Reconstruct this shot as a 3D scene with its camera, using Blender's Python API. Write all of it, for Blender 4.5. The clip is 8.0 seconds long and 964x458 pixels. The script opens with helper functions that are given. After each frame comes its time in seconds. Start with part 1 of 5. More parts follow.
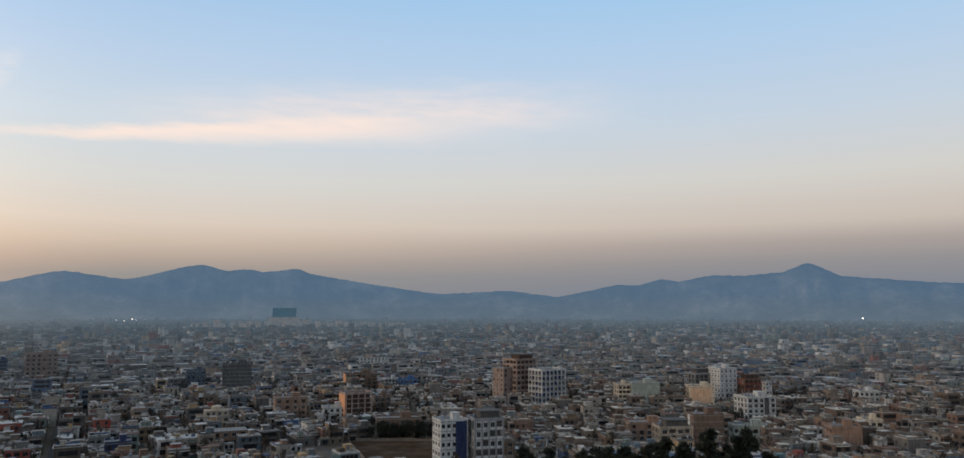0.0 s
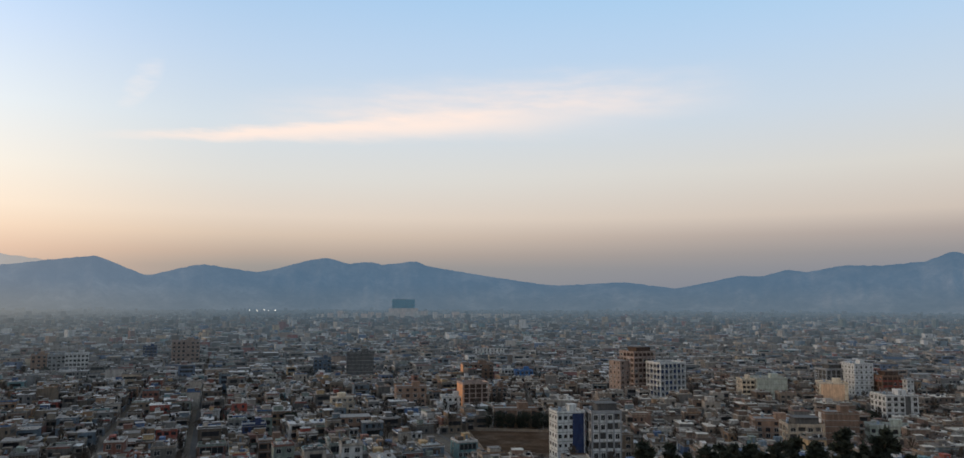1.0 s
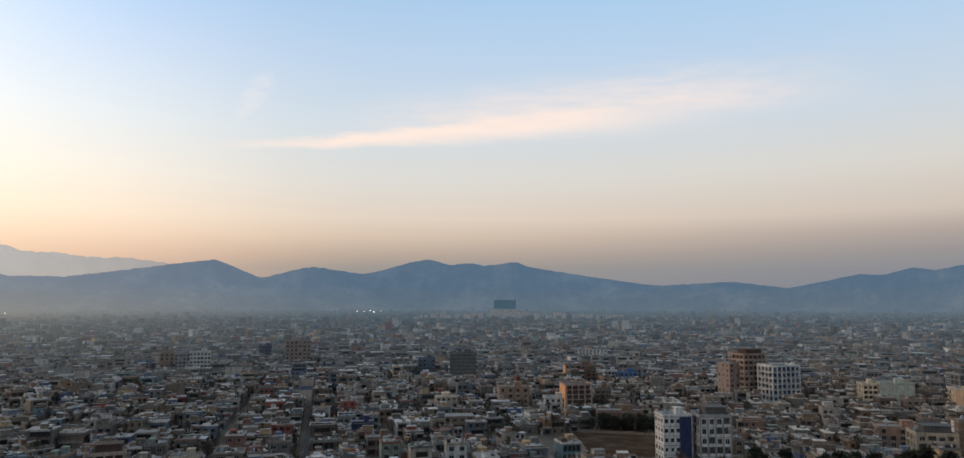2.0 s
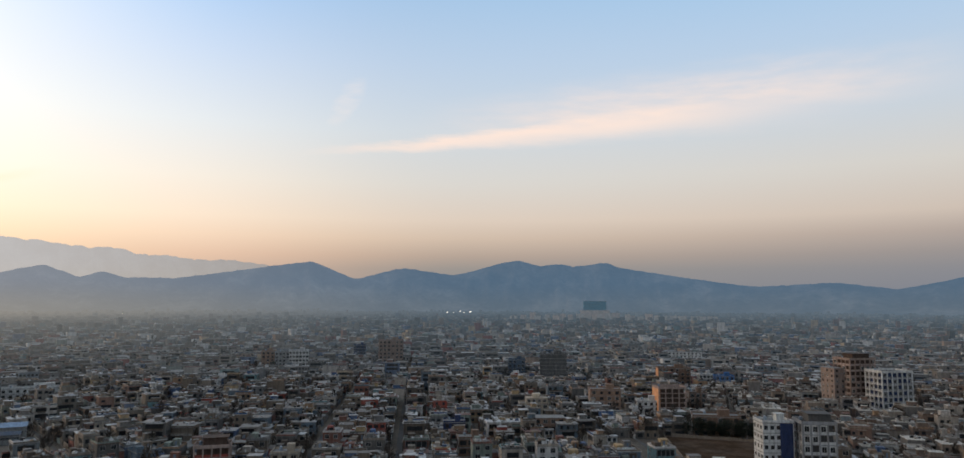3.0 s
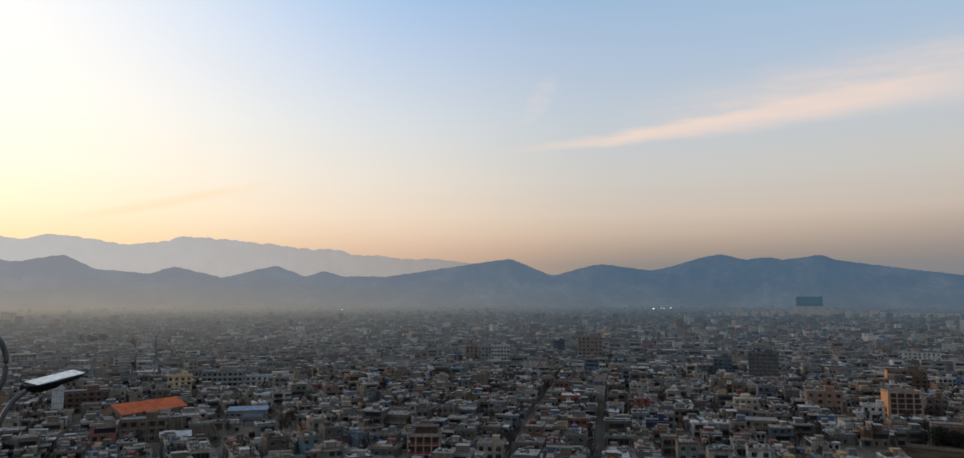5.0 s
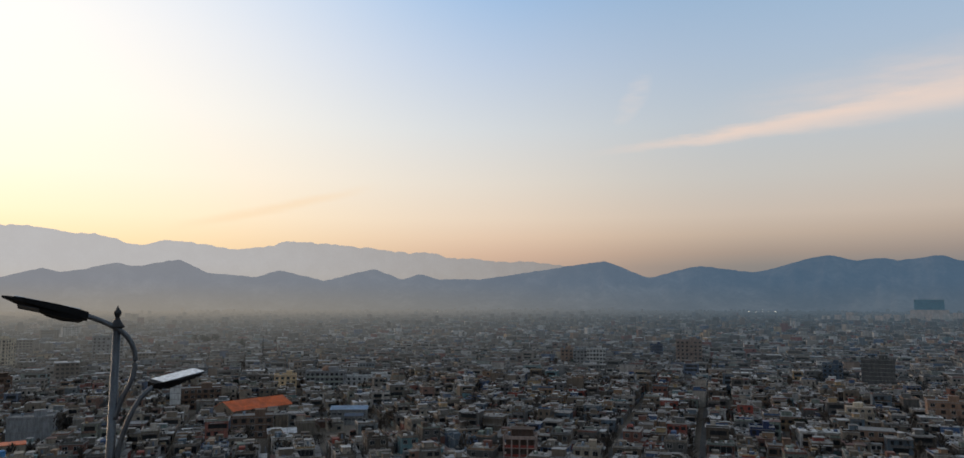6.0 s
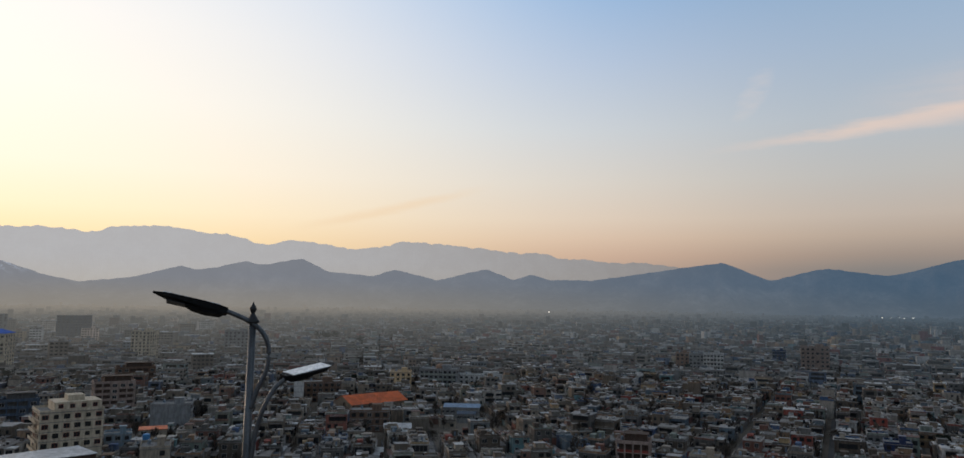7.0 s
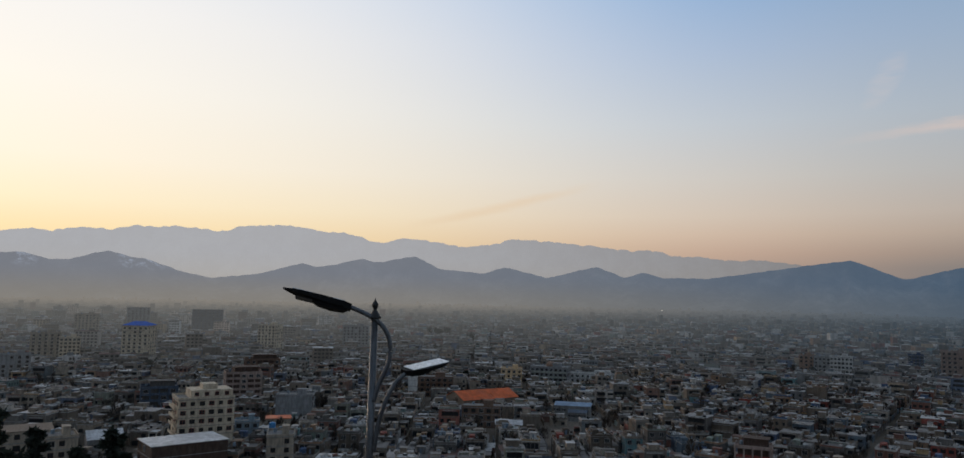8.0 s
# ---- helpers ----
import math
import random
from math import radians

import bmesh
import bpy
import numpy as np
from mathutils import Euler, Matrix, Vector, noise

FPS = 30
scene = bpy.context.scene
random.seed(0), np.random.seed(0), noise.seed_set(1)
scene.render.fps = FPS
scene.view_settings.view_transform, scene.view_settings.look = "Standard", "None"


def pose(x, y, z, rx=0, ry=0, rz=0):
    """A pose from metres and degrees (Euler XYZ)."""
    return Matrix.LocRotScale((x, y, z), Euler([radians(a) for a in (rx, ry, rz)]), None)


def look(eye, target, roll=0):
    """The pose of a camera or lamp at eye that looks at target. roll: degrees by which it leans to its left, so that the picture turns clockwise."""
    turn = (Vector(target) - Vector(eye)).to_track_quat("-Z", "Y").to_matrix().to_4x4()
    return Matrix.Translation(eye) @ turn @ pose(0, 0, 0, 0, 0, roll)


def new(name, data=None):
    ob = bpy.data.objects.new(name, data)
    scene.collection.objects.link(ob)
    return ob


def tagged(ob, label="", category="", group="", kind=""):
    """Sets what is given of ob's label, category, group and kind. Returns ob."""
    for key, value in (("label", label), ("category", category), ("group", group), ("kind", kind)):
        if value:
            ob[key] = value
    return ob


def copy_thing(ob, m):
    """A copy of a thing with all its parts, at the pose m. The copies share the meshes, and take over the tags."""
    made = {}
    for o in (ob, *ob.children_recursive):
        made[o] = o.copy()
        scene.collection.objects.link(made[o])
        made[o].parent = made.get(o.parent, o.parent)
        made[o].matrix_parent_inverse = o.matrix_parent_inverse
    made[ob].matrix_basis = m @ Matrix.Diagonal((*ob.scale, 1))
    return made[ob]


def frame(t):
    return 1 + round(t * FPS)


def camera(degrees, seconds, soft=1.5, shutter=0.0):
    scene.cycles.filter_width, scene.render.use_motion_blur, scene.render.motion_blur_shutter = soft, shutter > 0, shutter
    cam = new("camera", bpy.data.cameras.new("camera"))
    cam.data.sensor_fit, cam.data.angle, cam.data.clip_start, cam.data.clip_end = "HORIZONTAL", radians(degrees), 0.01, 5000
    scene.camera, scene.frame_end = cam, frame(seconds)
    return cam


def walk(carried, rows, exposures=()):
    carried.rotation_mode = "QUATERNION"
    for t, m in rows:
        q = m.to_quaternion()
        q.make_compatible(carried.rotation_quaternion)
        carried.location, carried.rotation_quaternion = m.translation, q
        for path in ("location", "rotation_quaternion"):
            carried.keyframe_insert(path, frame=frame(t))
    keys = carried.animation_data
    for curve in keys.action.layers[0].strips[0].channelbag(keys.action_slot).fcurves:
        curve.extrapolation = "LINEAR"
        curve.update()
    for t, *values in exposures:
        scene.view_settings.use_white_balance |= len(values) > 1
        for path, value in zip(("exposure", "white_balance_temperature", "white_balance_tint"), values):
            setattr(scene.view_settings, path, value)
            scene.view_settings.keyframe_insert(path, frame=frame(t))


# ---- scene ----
# ---- camera and its way: a turn on the spot at arm's length ----
cam = camera(66.15, 8.0, soft=1.5)
EYE = 65.0
ARM = 0.6
ROWS = [
    (0.0, 0.056, 6.126, -0.119),
    (0.5, 3.856, 5.749, -0.056),
    (1.0, 8.875, 5.456, -0.207),
    (1.5, 13.130, 5.447, -0.137),
    (3.0, 23.527, 5.552, -0.203),
    (3.5, 27.721, 5.654, -0.363),
    (4.0, 32.181, 5.519, -0.323),
    (4.5, 35.550, 5.259, -0.064),
    (6.0, 45.898, 5.448, -0.007),
    (6.5, 50.281, 5.391, -0.089),
    (7.0, 54.457, 5.435, -0.816),
    (7.5, 59.008, 5.549, -1.145),
    (8.0, 62.921, 5.103, -1.215),
]


def heading(a):
    """Unit vector on the plan at a degrees to the left of north."""
    return Vector((-math.sin(radians(a)), math.cos(radians(a)), 0.0))


walk(
    cam,
    [(t, pose(*(heading(yaw) * ARM + Vector((0, 0, EYE))), 90 + pitch, roll, yaw)) for t, yaw, pitch, roll in ROWS],
    exposures=[(0.0, -0.06, 6550, 10), (1.0, 0.02, 6600, 10), (1.5, 0.02, 6650, 10), (3.0, -0.06, 6700, 11), (4.5, -0.24, 6650, 11), (6.0, -0.37, 6650, 11), (7.0, -0.5, 6500, 11), (8.0, -0.65, 6300, 11)],
)

# ---- sky and sun ----
SUN_AZ, SUN_EL = 112.0, 7.0


def lin(r, g, b):
    """Linear colour from 0 to 255 display values."""
    out = []
    for c in (r, g, b):
        c /= 255
        out.append(c / 12.92 if c <= 0.04045 else ((c + 0.055) / 1.055) ** 2.4)
    return (*out, 1.0)


class Net:
    """Short hand for a node tree."""

    def __init__(self, tree):
        self.tree = tree
        tree.nodes.clear()

    def node(self, kind):
        return self.tree.nodes.new(kind)

    def put(self, socket, value):
        if isinstance(value, bpy.types.NodeSocket):
            self.tree.links.new(value, socket)
        else:
            socket.default_value = value

    def math(self, op, a, b=0.0, c=0.0, clamp=False):
        n = self.node("ShaderNodeMath")
        n.operation, n.use_clamp = op, clamp
        for i, v in enumerate((a, b, c)):
            self.put(n.inputs[i], v)
        return n.outputs[0]

    def smooth(self, v, lo, hi, a=0.0, b=1.0):
        n = self.node("ShaderNodeMapRange")
        n.interpolation_type = "SMOOTHSTEP"
        for i, x in enumerate((v, lo, hi, a, b)):
            self.put(n.inputs[i], x)
        return n.outputs[0]

    def ramp(self, v, stops, interpolation="LINEAR"):
        n = self.node("ShaderNodeValToRGB")
        n.color_ramp.interpolation = interpolation
        e = n.color_ramp.elements
        while len(e) < len(stops):
            e.new(1.0)
        for i, (p, c) in enumerate(stops):
            e[i].position, e[i].color = p, c
        self.put(n.inputs[0], v)
        return n.outputs[0]

    def mix(self, f, a, b, kind="MIX"):
        n = self.node("ShaderNodeMix")
        n.data_type, n.blend_type = "RGBA", kind
        self.put(n.inputs[0], f)
        self.put(n.inputs[6], a)
        self.put(n.inputs[7], b)
        return n.outputs[2]

    def noise(self, vector, scale, detail=4.0, rough=0.55):
        n = self.node("ShaderNodeTexNoise")
        if vector is not None:
            self.put(n.inputs["Vector"], vector)
        n.inputs["Scale"].default_value, n.inputs["Detail"].default_value, n.inputs["Roughness"].default_value = scale, detail, rough
        return n.outputs[0]


def build_world():
    world = bpy.data.worlds.new("dusk_sky")
    world.use_nodes = True
    scene.world = world
    n = Net(world.node_tree)
    co = n.node("ShaderNodeTexCoord").outputs["Generated"]
    xyz = n.node("ShaderNodeSeparateXYZ")
    n.put(xyz.inputs[0], co)
    x, y, z = xyz.outputs
    el = n.math("MULTIPLY", n.math("ARCSINE", z), 57.29578)
    az = n.math("MULTIPLY", n.math("ARCTAN2", n.math("MULTIPLY", x, -1.0), y), 57.29578)
    # nearness to the glow, 1 where the sun went down
    off = n.math("COSINE", n.math("MULTIPLY", n.math("SUBTRACT", az, SUN_AZ - 7), 0.0174533))
    e = n.math("DIVIDE", el, 45.0, clamp=True)

    def stops(*rows):
        return [(a / 45.0, lin(*c)) for a, c in rows]

    away = n.ramp(e, stops((0, (122, 131, 147)), (2.0, (136, 140, 150)), (3.4, (150, 148, 151)), (4.8, (174, 164, 160)), (6.2, (206, 194, 184)), (9.6, (216, 214, 209)), (14, (202, 216, 230)), (19, (184, 212, 240)), (24, (164, 207, 243)), (45, (167, 178, 193))))
    half = n.ramp(e, stops((0, (146, 146, 148)), (2.4, (160, 155, 150)), (3.4, (190, 172, 158)), (4.8, (220, 200, 181)), (6.2, (230, 215, 200)), (9, (224, 223, 219)), (13, (212, 224, 234)), (18, (192, 215, 240)), (24, (166, 203, 240)), (45, (167, 178, 193))))
    glow = n.ramp(e, stops((0, (240, 205, 150)), (4, (253, 226, 176)), (6, (255, 237, 200)), (9, (255, 243, 220)), (14, (253, 246, 232)), (19, (248, 244, 237)), (24, (236, 238, 240)), (45, (176, 192, 212))))
    colour = n.mix(n.smooth(off, -0.72, 0.45), away, half)
    rosy = n.ramp(e, stops((0, (196, 170, 155)), (2.4, (212, 183, 163)), (3.4, (228, 196, 172)), (4.8, (243, 216, 191)), (6.2, (248, 229, 208)), (9, (243, 236, 225)), (13, (228, 235, 240)), (18, (203, 222, 246)), (24, (166, 205, 247)), (45, (167, 178, 193))))
    colour = n.mix(n.smooth(off, 0.16, 0.52), colour, rosy)
    colour = n.mix(n.smooth(off, 0.45, 1.0), colour, glow)
    bright = n.node("ShaderNodeCombineColor")
    for i in range(3):
        n.put(bright.inputs[i], n.smooth(off, 0.25, 1.3, 0.97, 1.72))
    colour = n.mix(1.0, colour, bright.outputs[0], "MULTIPLY")
    # long lit wisp of cirrus, a small puff above it and a faint low streak
    flat = n.node("ShaderNodeCombineXYZ")
    n.put(flat.inputs[0], n.math("MULTIPLY", az, 0.09))
    n.put(flat.inputs[1], n.math("MULTIPLY", el, 0.45))
    ruffle = n.math("SUBTRACT", n.noise(flat.outputs[0], 1.6, 6.0, 0.6), 0.5)
    fine = n.noise(flat.outputs[0], 3.2, 4.0, 0.5)
    line = n.math("SUBTRACT", 15.0, n.math("MULTIPLY", n.math("SMOOTH_MAX", az, 7.0, 9.0), 0.104))
    away_from = n.math("SUBTRACT", n.math("SUBTRACT", el, line), n.math("MULTIPLY", ruffle, 1.6))
    wide = n.smooth(az, 34.0, 4.0, 0.5, 2.3)
    body = n.smooth(n.math("DIVIDE", n.math("ABSOLUTE", away_from), wide), 1.0, 0.0)
    along = n.math("MULTIPLY", n.smooth(az, 39.0, 26.0), n.smooth(az, -8.0, 14.0))
    core = n.math("MULTIPLY", n.math("MULTIPLY", body, along), n.math("MULTIPLY_ADD", fine, 0.5, 0.6), clamp=True)
    # a thin veil drawn out above and behind the bright edge
    veil = n.math("MULTIPLY", n.math("MULTIPLY", n.smooth(away_from, -1.3, 0.5), n.smooth(away_from, 4.0, 0.6)), n.math("MULTIPLY", n.smooth(az, 31.0, 15.0), n.smooth(az, -14.0, 2.0)))
    veil = n.math("MULTIPLY", veil, n.smooth(fine, 0.25, 0.75, 0.32, 0.6))
    cloud = n.math("MAXIMUM", core, veil)
    colour = n.mix(n.math("MULTIPLY", cloud, 0.9), colour, (1.08, 0.86, 0.74, 1))
    lean = n.math("MULTIPLY_ADD", n.math("SUBTRACT", el, 15.0), -0.5, 33.6)
    dx = n.math("DIVIDE", n.math("SUBTRACT", az, n.math("MULTIPLY_ADD", fine, 1.0, lean)), 1.25)
    dy = n.math("DIVIDE", n.math("SUBTRACT", el, 15.1), 2.2)
    puff = n.math("MULTIPLY", n.smooth(n.math("ADD", n.math("MULTIPLY", dx, dx), n.math("MULTIPLY", dy, dy)), 1.0, 0.0), n.smooth(fine, 0.25, 0.7))
    colour = n.mix(n.math("MULTIPLY", puff, 0.32), colour, (1.0, 0.88, 0.82, 1))
    low = n.math("SUBTRACT", el, n.math("SUBTRACT", 21.6, n.math("MULTIPLY", az, 0.24)))
    streak = n.math("MULTIPLY", n.smooth(n.math("ABSOLUTE", n.math("SUBTRACT", low, n.math("MULTIPLY", ruffle, 0.8))), 0.55, 0.0), n.math("MULTIPLY", n.smooth(az, 70.0, 64.0), n.smooth(az, 53.0, 60.0)))
    colour = n.mix(n.math("MULTIPLY", streak, 0.4), colour, (1.2, 0.88, 0.56, 1))
    sky = n.node("ShaderNodeTexSky")
    sky.sky_type, sky.sun_disc = "NISHITA", False
    sky.sun_elevation, sky.sun_rotation, sky.dust_density = radians(SUN_EL), radians(-SUN_AZ), 4.0
    back = n.node("ShaderNodeBackground")
    n.put(back.inputs[0], colour)
    back.inputs[1].default_value = 1.0
    air = n.node("ShaderNodeBackground")
    n.put(air.inputs[0], sky.outputs[0])
    air.inputs[1].default_value = 0.004
    both = n.node("ShaderNodeAddShader")
    n.put(both.inputs[0], back.outputs[0])
    n.put(both.inputs[1], air.outputs[0])
    out = n.node("ShaderNodeOutputWorld")
    n.put(out.inputs[0], both.outputs[0])


build_world()
sun_data = bpy.data.lights.new("sun", "SUN")
sun_data.energy, sun_data.angle, sun_data.color = 0.9, radians(14), (1.0, 0.70, 0.47)
sun = new("sun", sun_data)
away_sun = heading(SUN_AZ) * math.cos(radians(SUN_EL)) + Vector((0, 0, math.sin(radians(SUN_EL))))
sun.matrix_world = look(away_sun * 100, (0, 0, 0))

# ---- materials ----


def material(name):
    m = bpy.data.materials.new(name)
    m.use_nodes = True
    return m, Net(m.node_tree)


def finish(n, colour, rough=0.9, metal=0.0, bump=None, strength=0.3, distance=0.05, spec=0.3):
    b = n.node("ShaderNodeBsdfPrincipled")
    n.put(b.inputs["Base Color"], colour)
    n.put(b.inputs["Roughness"], rough)
    n.put(b.inputs["Metallic"], metal)
    n.put(b.inputs["Specular IOR Level"], spec)
    if bump is not None:
        k = n.node("ShaderNodeBump")
        k.inputs["Strength"].default_value, k.inputs["Distance"].default_value = strength, distance
        n.put(k.inputs["Height"], bump)
        n.put(b.inputs["Normal"], k.outputs[0])
    o = n.node("ShaderNodeOutputMaterial")
    n.put(o.inputs[0], b.outputs[0])
    return b


def place(n):
    """Position in metres, the same all over the town."""
    return n.node("ShaderNodeNewGeometry").outputs["Position"]


def weathered(n, colour, scale=0.5, amount=0.6):
    """Blotches and streaks of dirt over a colour."""
    big = n.noise(place(n), scale, 5.0, 0.6)
    small = n.noise(place(n), scale * 9, 3.0, 0.6)
    soil = n.math("MULTIPLY", n.smooth(big, 0.4, 0.75), amount)
    c = n.mix(soil, colour, (0.11, 0.095, 0.08, 1))
    tall = n.node("ShaderNodeMapping")
    tall.inputs["Scale"].default_value = (1.0, 1.0, 0.16)
    n.put(tall.inputs["Vector"], place(n))
    runs = n.noise(tall.outputs[0], scale * 2.6, 4.0, 0.6)  # rain streaks down the walls
    g = n.math("MULTIPLY", n.math("MULTIPLY_ADD", small, 1.0, 0.5), n.smooth(runs, 0.3, 0.68, 1.34, 0.84))
    k = n.node("ShaderNodeCombineColor")
    for i in range(3):
        n.put(k.inputs[i], g)
    return n.mix(1.0, c, k.outputs[0], "MULTIPLY"), small


BASE = {}  # the plain colours by material name


def plain(name, colour, rough=0.85, amount=0.4, scale=0.5, metal=0.0, spec=0.3):
    m, n = material(name)
    BASE[name] = colour
    c, h = weathered(n, (*colour, 1), scale, amount)
    finish(n, c, rough, metal, h, 0.25, 0.03, spec)
    return m


PALETTE = [
    (0.00, (0.078, 0.060, 0.046)), (0.11, (0.137, 0.106, 0.079)), (0.23, (0.091, 0.084, 0.077)), (0.33, (0.182, 0.151, 0.120)),
    (0.43, (0.128, 0.124, 0.120)), (0.52, (0.283, 0.247, 0.207)), (0.61, (0.092, 0.123, 0.150)), (0.67, (0.421, 0.402, 0.376)),
    (0.75, (0.227, 0.142, 0.088)), (0.81, (0.154, 0.069, 0.051)), (0.86, (0.156, 0.183, 0.156)), (0.90, (0.052, 0.091, 0.173)), (0.935, (0.327, 0.228, 0.122)), (0.965, (0.217, 0.052, 0.038)), (0.985, (0.102, 0.182, 0.192)),
]
def toned(palette, keep=1.0, k=0.92):
    """A palette with part of its colour kept and its brightness scaled by k, the same order."""
    return [(p, tuple(k * (keep * v + (1 - keep) * sum(c) / 3) for v in c)) for p, c in palette]


# walls scaled down: their shade from the western sky is in the colour
PALETTE = toned(PALETTE)
ROOFS = [(0.0, (0.101, 0.093, 0.086)), (0.2, (0.169, 0.161, 0.150)), (0.45, (0.238, 0.234, 0.230)), (0.65, (0.127, 0.119, 0.111)), (0.8, (0.357, 0.357, 0.349)), (0.94, (0.115, 0.061, 0.050))]


# roofs scaled up, so the skylight on them is partly painted in
ROOFS = toned(ROOFS, 0.9, 1.08)


def mottled(name, palette, per_island, rough=0.9):
    m, n = material(name)
    chance = n.node("ShaderNodeNewGeometry").outputs["Random Per Island"] if per_island else n.node("ShaderNodeObjectInfo").outputs["Random"]
    c = n.ramp(chance, [(p, (*q, 1)) for p, q in palette], "CONSTANT")
    c, h = weathered(n, c)
    finish(n, c, rough, 0.0, h, 0.25, 0.03)
    return m


M_WALL = mottled("painted_plaster", PALETTE, False)
WARM = [(0.0, (0.104, 0.067, 0.047)), (0.14, (0.147, 0.096, 0.069)), (0.3, (0.109, 0.101, 0.092)), (0.42, (0.189, 0.143, 0.105)), (0.54, (0.173, 0.099, 0.068)), (0.66, (0.255, 0.226, 0.190)), (0.76, (0.135, 0.126, 0.121)), (0.86, (0.356, 0.327, 0.290)), (0.93, (0.226, 0.134, 0.068)), (0.97, (0.115, 0.152, 0.171))]
WARM = toned(WARM, 0.8, 0.9)
M_WALL_ISLE = mottled("town_plaster", PALETTE, True)
M_WALL_WARM = mottled("brick_quarter_plaster", WARM, True)
# palette lifted and flattened: haze towards the glow painted into the walls
M_WALL_HAZED = mottled("hazed_quarter_plaster", [(p, (0.85 * c[0] + 0.06, 0.8 * c[1] + 0.055, 0.75 * c[2] + 0.045)) for p, c in PALETTE], True)
M_ROOF = mottled("flat_roof", ROOFS, False)
M_ROOF_ISLE = mottled("town_roof", ROOFS, True)
M_ROOF_WARM = mottled("brick_quarter_roof", [(p, (1.08 * c[0], c[1], 0.88 * c[2])) for p, c in ROOFS], True)
# near-black panes; also the painted shade of open verandas
M_GLASS_SHADE = plain("glass_and_shade", (0.012, 0.013, 0.015), 0.3, 0.1, 0.5, 0.0, 0.25)
M_FRAME = plain("window_frame", (0.311, 0.296, 0.274), 0.6, 0.3)
M_DARK = plain("dark_steel", (0.025, 0.026, 0.028), 0.5, 0.1, 3.0, 0.5)
M_CONCRETE = plain("concrete", (0.178, 0.174, 0.167), 0.9, 0.5)
M_MUD = plain("mud_brick", (0.141, 0.111, 0.085), 0.95, 0.4)
M_TANK = plain("plastic_tank", (0.16, 0.20, 0.24), 0.5, 0.2)
M_DOOR = plain("steel_door", (0.10, 0.13, 0.17), 0.6, 0.3)
M_ASPHALT = plain("dusty_street", (0.055, 0.052, 0.05), 0.9, 0.3, 0.15)
M_FIELD = plain("bare_earth", (0.055, 0.036, 0.024), 1.0, 0.25, 0.05, 0.0, 0.0)
PAINT = {
    # cream wall tone with the warm sun on it painted in
    "sand": plain("sunlit_cream_render", (0.44, 0.29, 0.185), 0.8, 0.25),
    "white": plain("white_paint", (0.40, 0.40, 0.385), 0.8, 0.25),
    "cream": plain("cream_paint", (0.43, 0.36, 0.265), 0.8, 0.3),
    "beige": plain("beige_paint", (0.266, 0.222, 0.170), 0.85, 0.4),
    "grey": plain("grey_render", (0.192, 0.196, 0.200), 0.85, 0.4),
    # wall colour, and the shade painted into cores of open frames
    "dark": plain("dark_render_and_shade", (0.063, 0.061, 0.059), 0.85, 0.3),
    "brown": plain("brown_brick", (0.122, 0.078, 0.056), 0.9, 0.4),
    "red": plain("red_paint", (0.200, 0.041, 0.030), 0.8, 0.35),
    "brick": plain("orange_brick", (0.20, 0.125, 0.088), 0.9, 0.35),
    "green": plain("pale_green_paint", (0.252, 0.274, 0.237), 0.85, 0.3),
    "pink": plain("pink_stone", (0.266, 0.200, 0.170), 0.85, 0.35),
    "blue": plain("blue_cladding", (0.013, 0.025, 0.07), 0.4, 0.2),
    "azure": plain("azure_paint", (0.035, 0.10, 0.24), 0.6, 0.25),
    "roofblue": plain("blue_roof_sheet", (0.03, 0.11, 0.42), 0.5, 0.15),
    "sky": plain("pale_blue_paint", (0.163, 0.222, 0.266), 0.8, 0.35),
    "slate": plain("slate_blue_render", (0.055, 0.075, 0.105), 0.8, 0.3),
    # low warm sun on west-facing sides, painted as a wall colour
    "apricot": plain("sunlit_render", (0.52, 0.25, 0.12), 0.8, 0.25),
    "rose": plain("rose_brown_brick", (0.215, 0.155, 0.125), 0.85, 0.3),
    # brick colour; on frame cores it stands in for shade indoors
    "umber": plain("umber_brick_and_shade", (0.055, 0.034, 0.025), 0.9, 0.3),
    # yellow paint, warmed and brightened to hold the sun on the office
    "ochre": plain("sunlit_ochre_paint", (0.52, 0.37, 0.21), 0.8, 0.25),
    "orange": plain("orange_sheet", (0.46, 0.09, 0.018), 0.6, 0.25, 0.12),
    "bluesheet": plain("blue_sheet", (0.16, 0.23, 0.32), 0.5, 0.25, 0.2),
    "sheet": plain("pale_sheet", (0.407, 0.407, 0.407), 0.5, 0.35, 0.2),
}


def haze_tone(n, right, left):
    """The tone of the painted haze, cool away from the glow and warm grey towards it."""
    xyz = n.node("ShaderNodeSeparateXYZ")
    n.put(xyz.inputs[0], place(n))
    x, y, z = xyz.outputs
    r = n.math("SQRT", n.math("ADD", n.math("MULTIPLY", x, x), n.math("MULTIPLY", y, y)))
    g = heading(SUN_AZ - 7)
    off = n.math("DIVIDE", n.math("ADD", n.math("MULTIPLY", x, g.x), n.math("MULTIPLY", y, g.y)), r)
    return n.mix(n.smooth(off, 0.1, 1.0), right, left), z


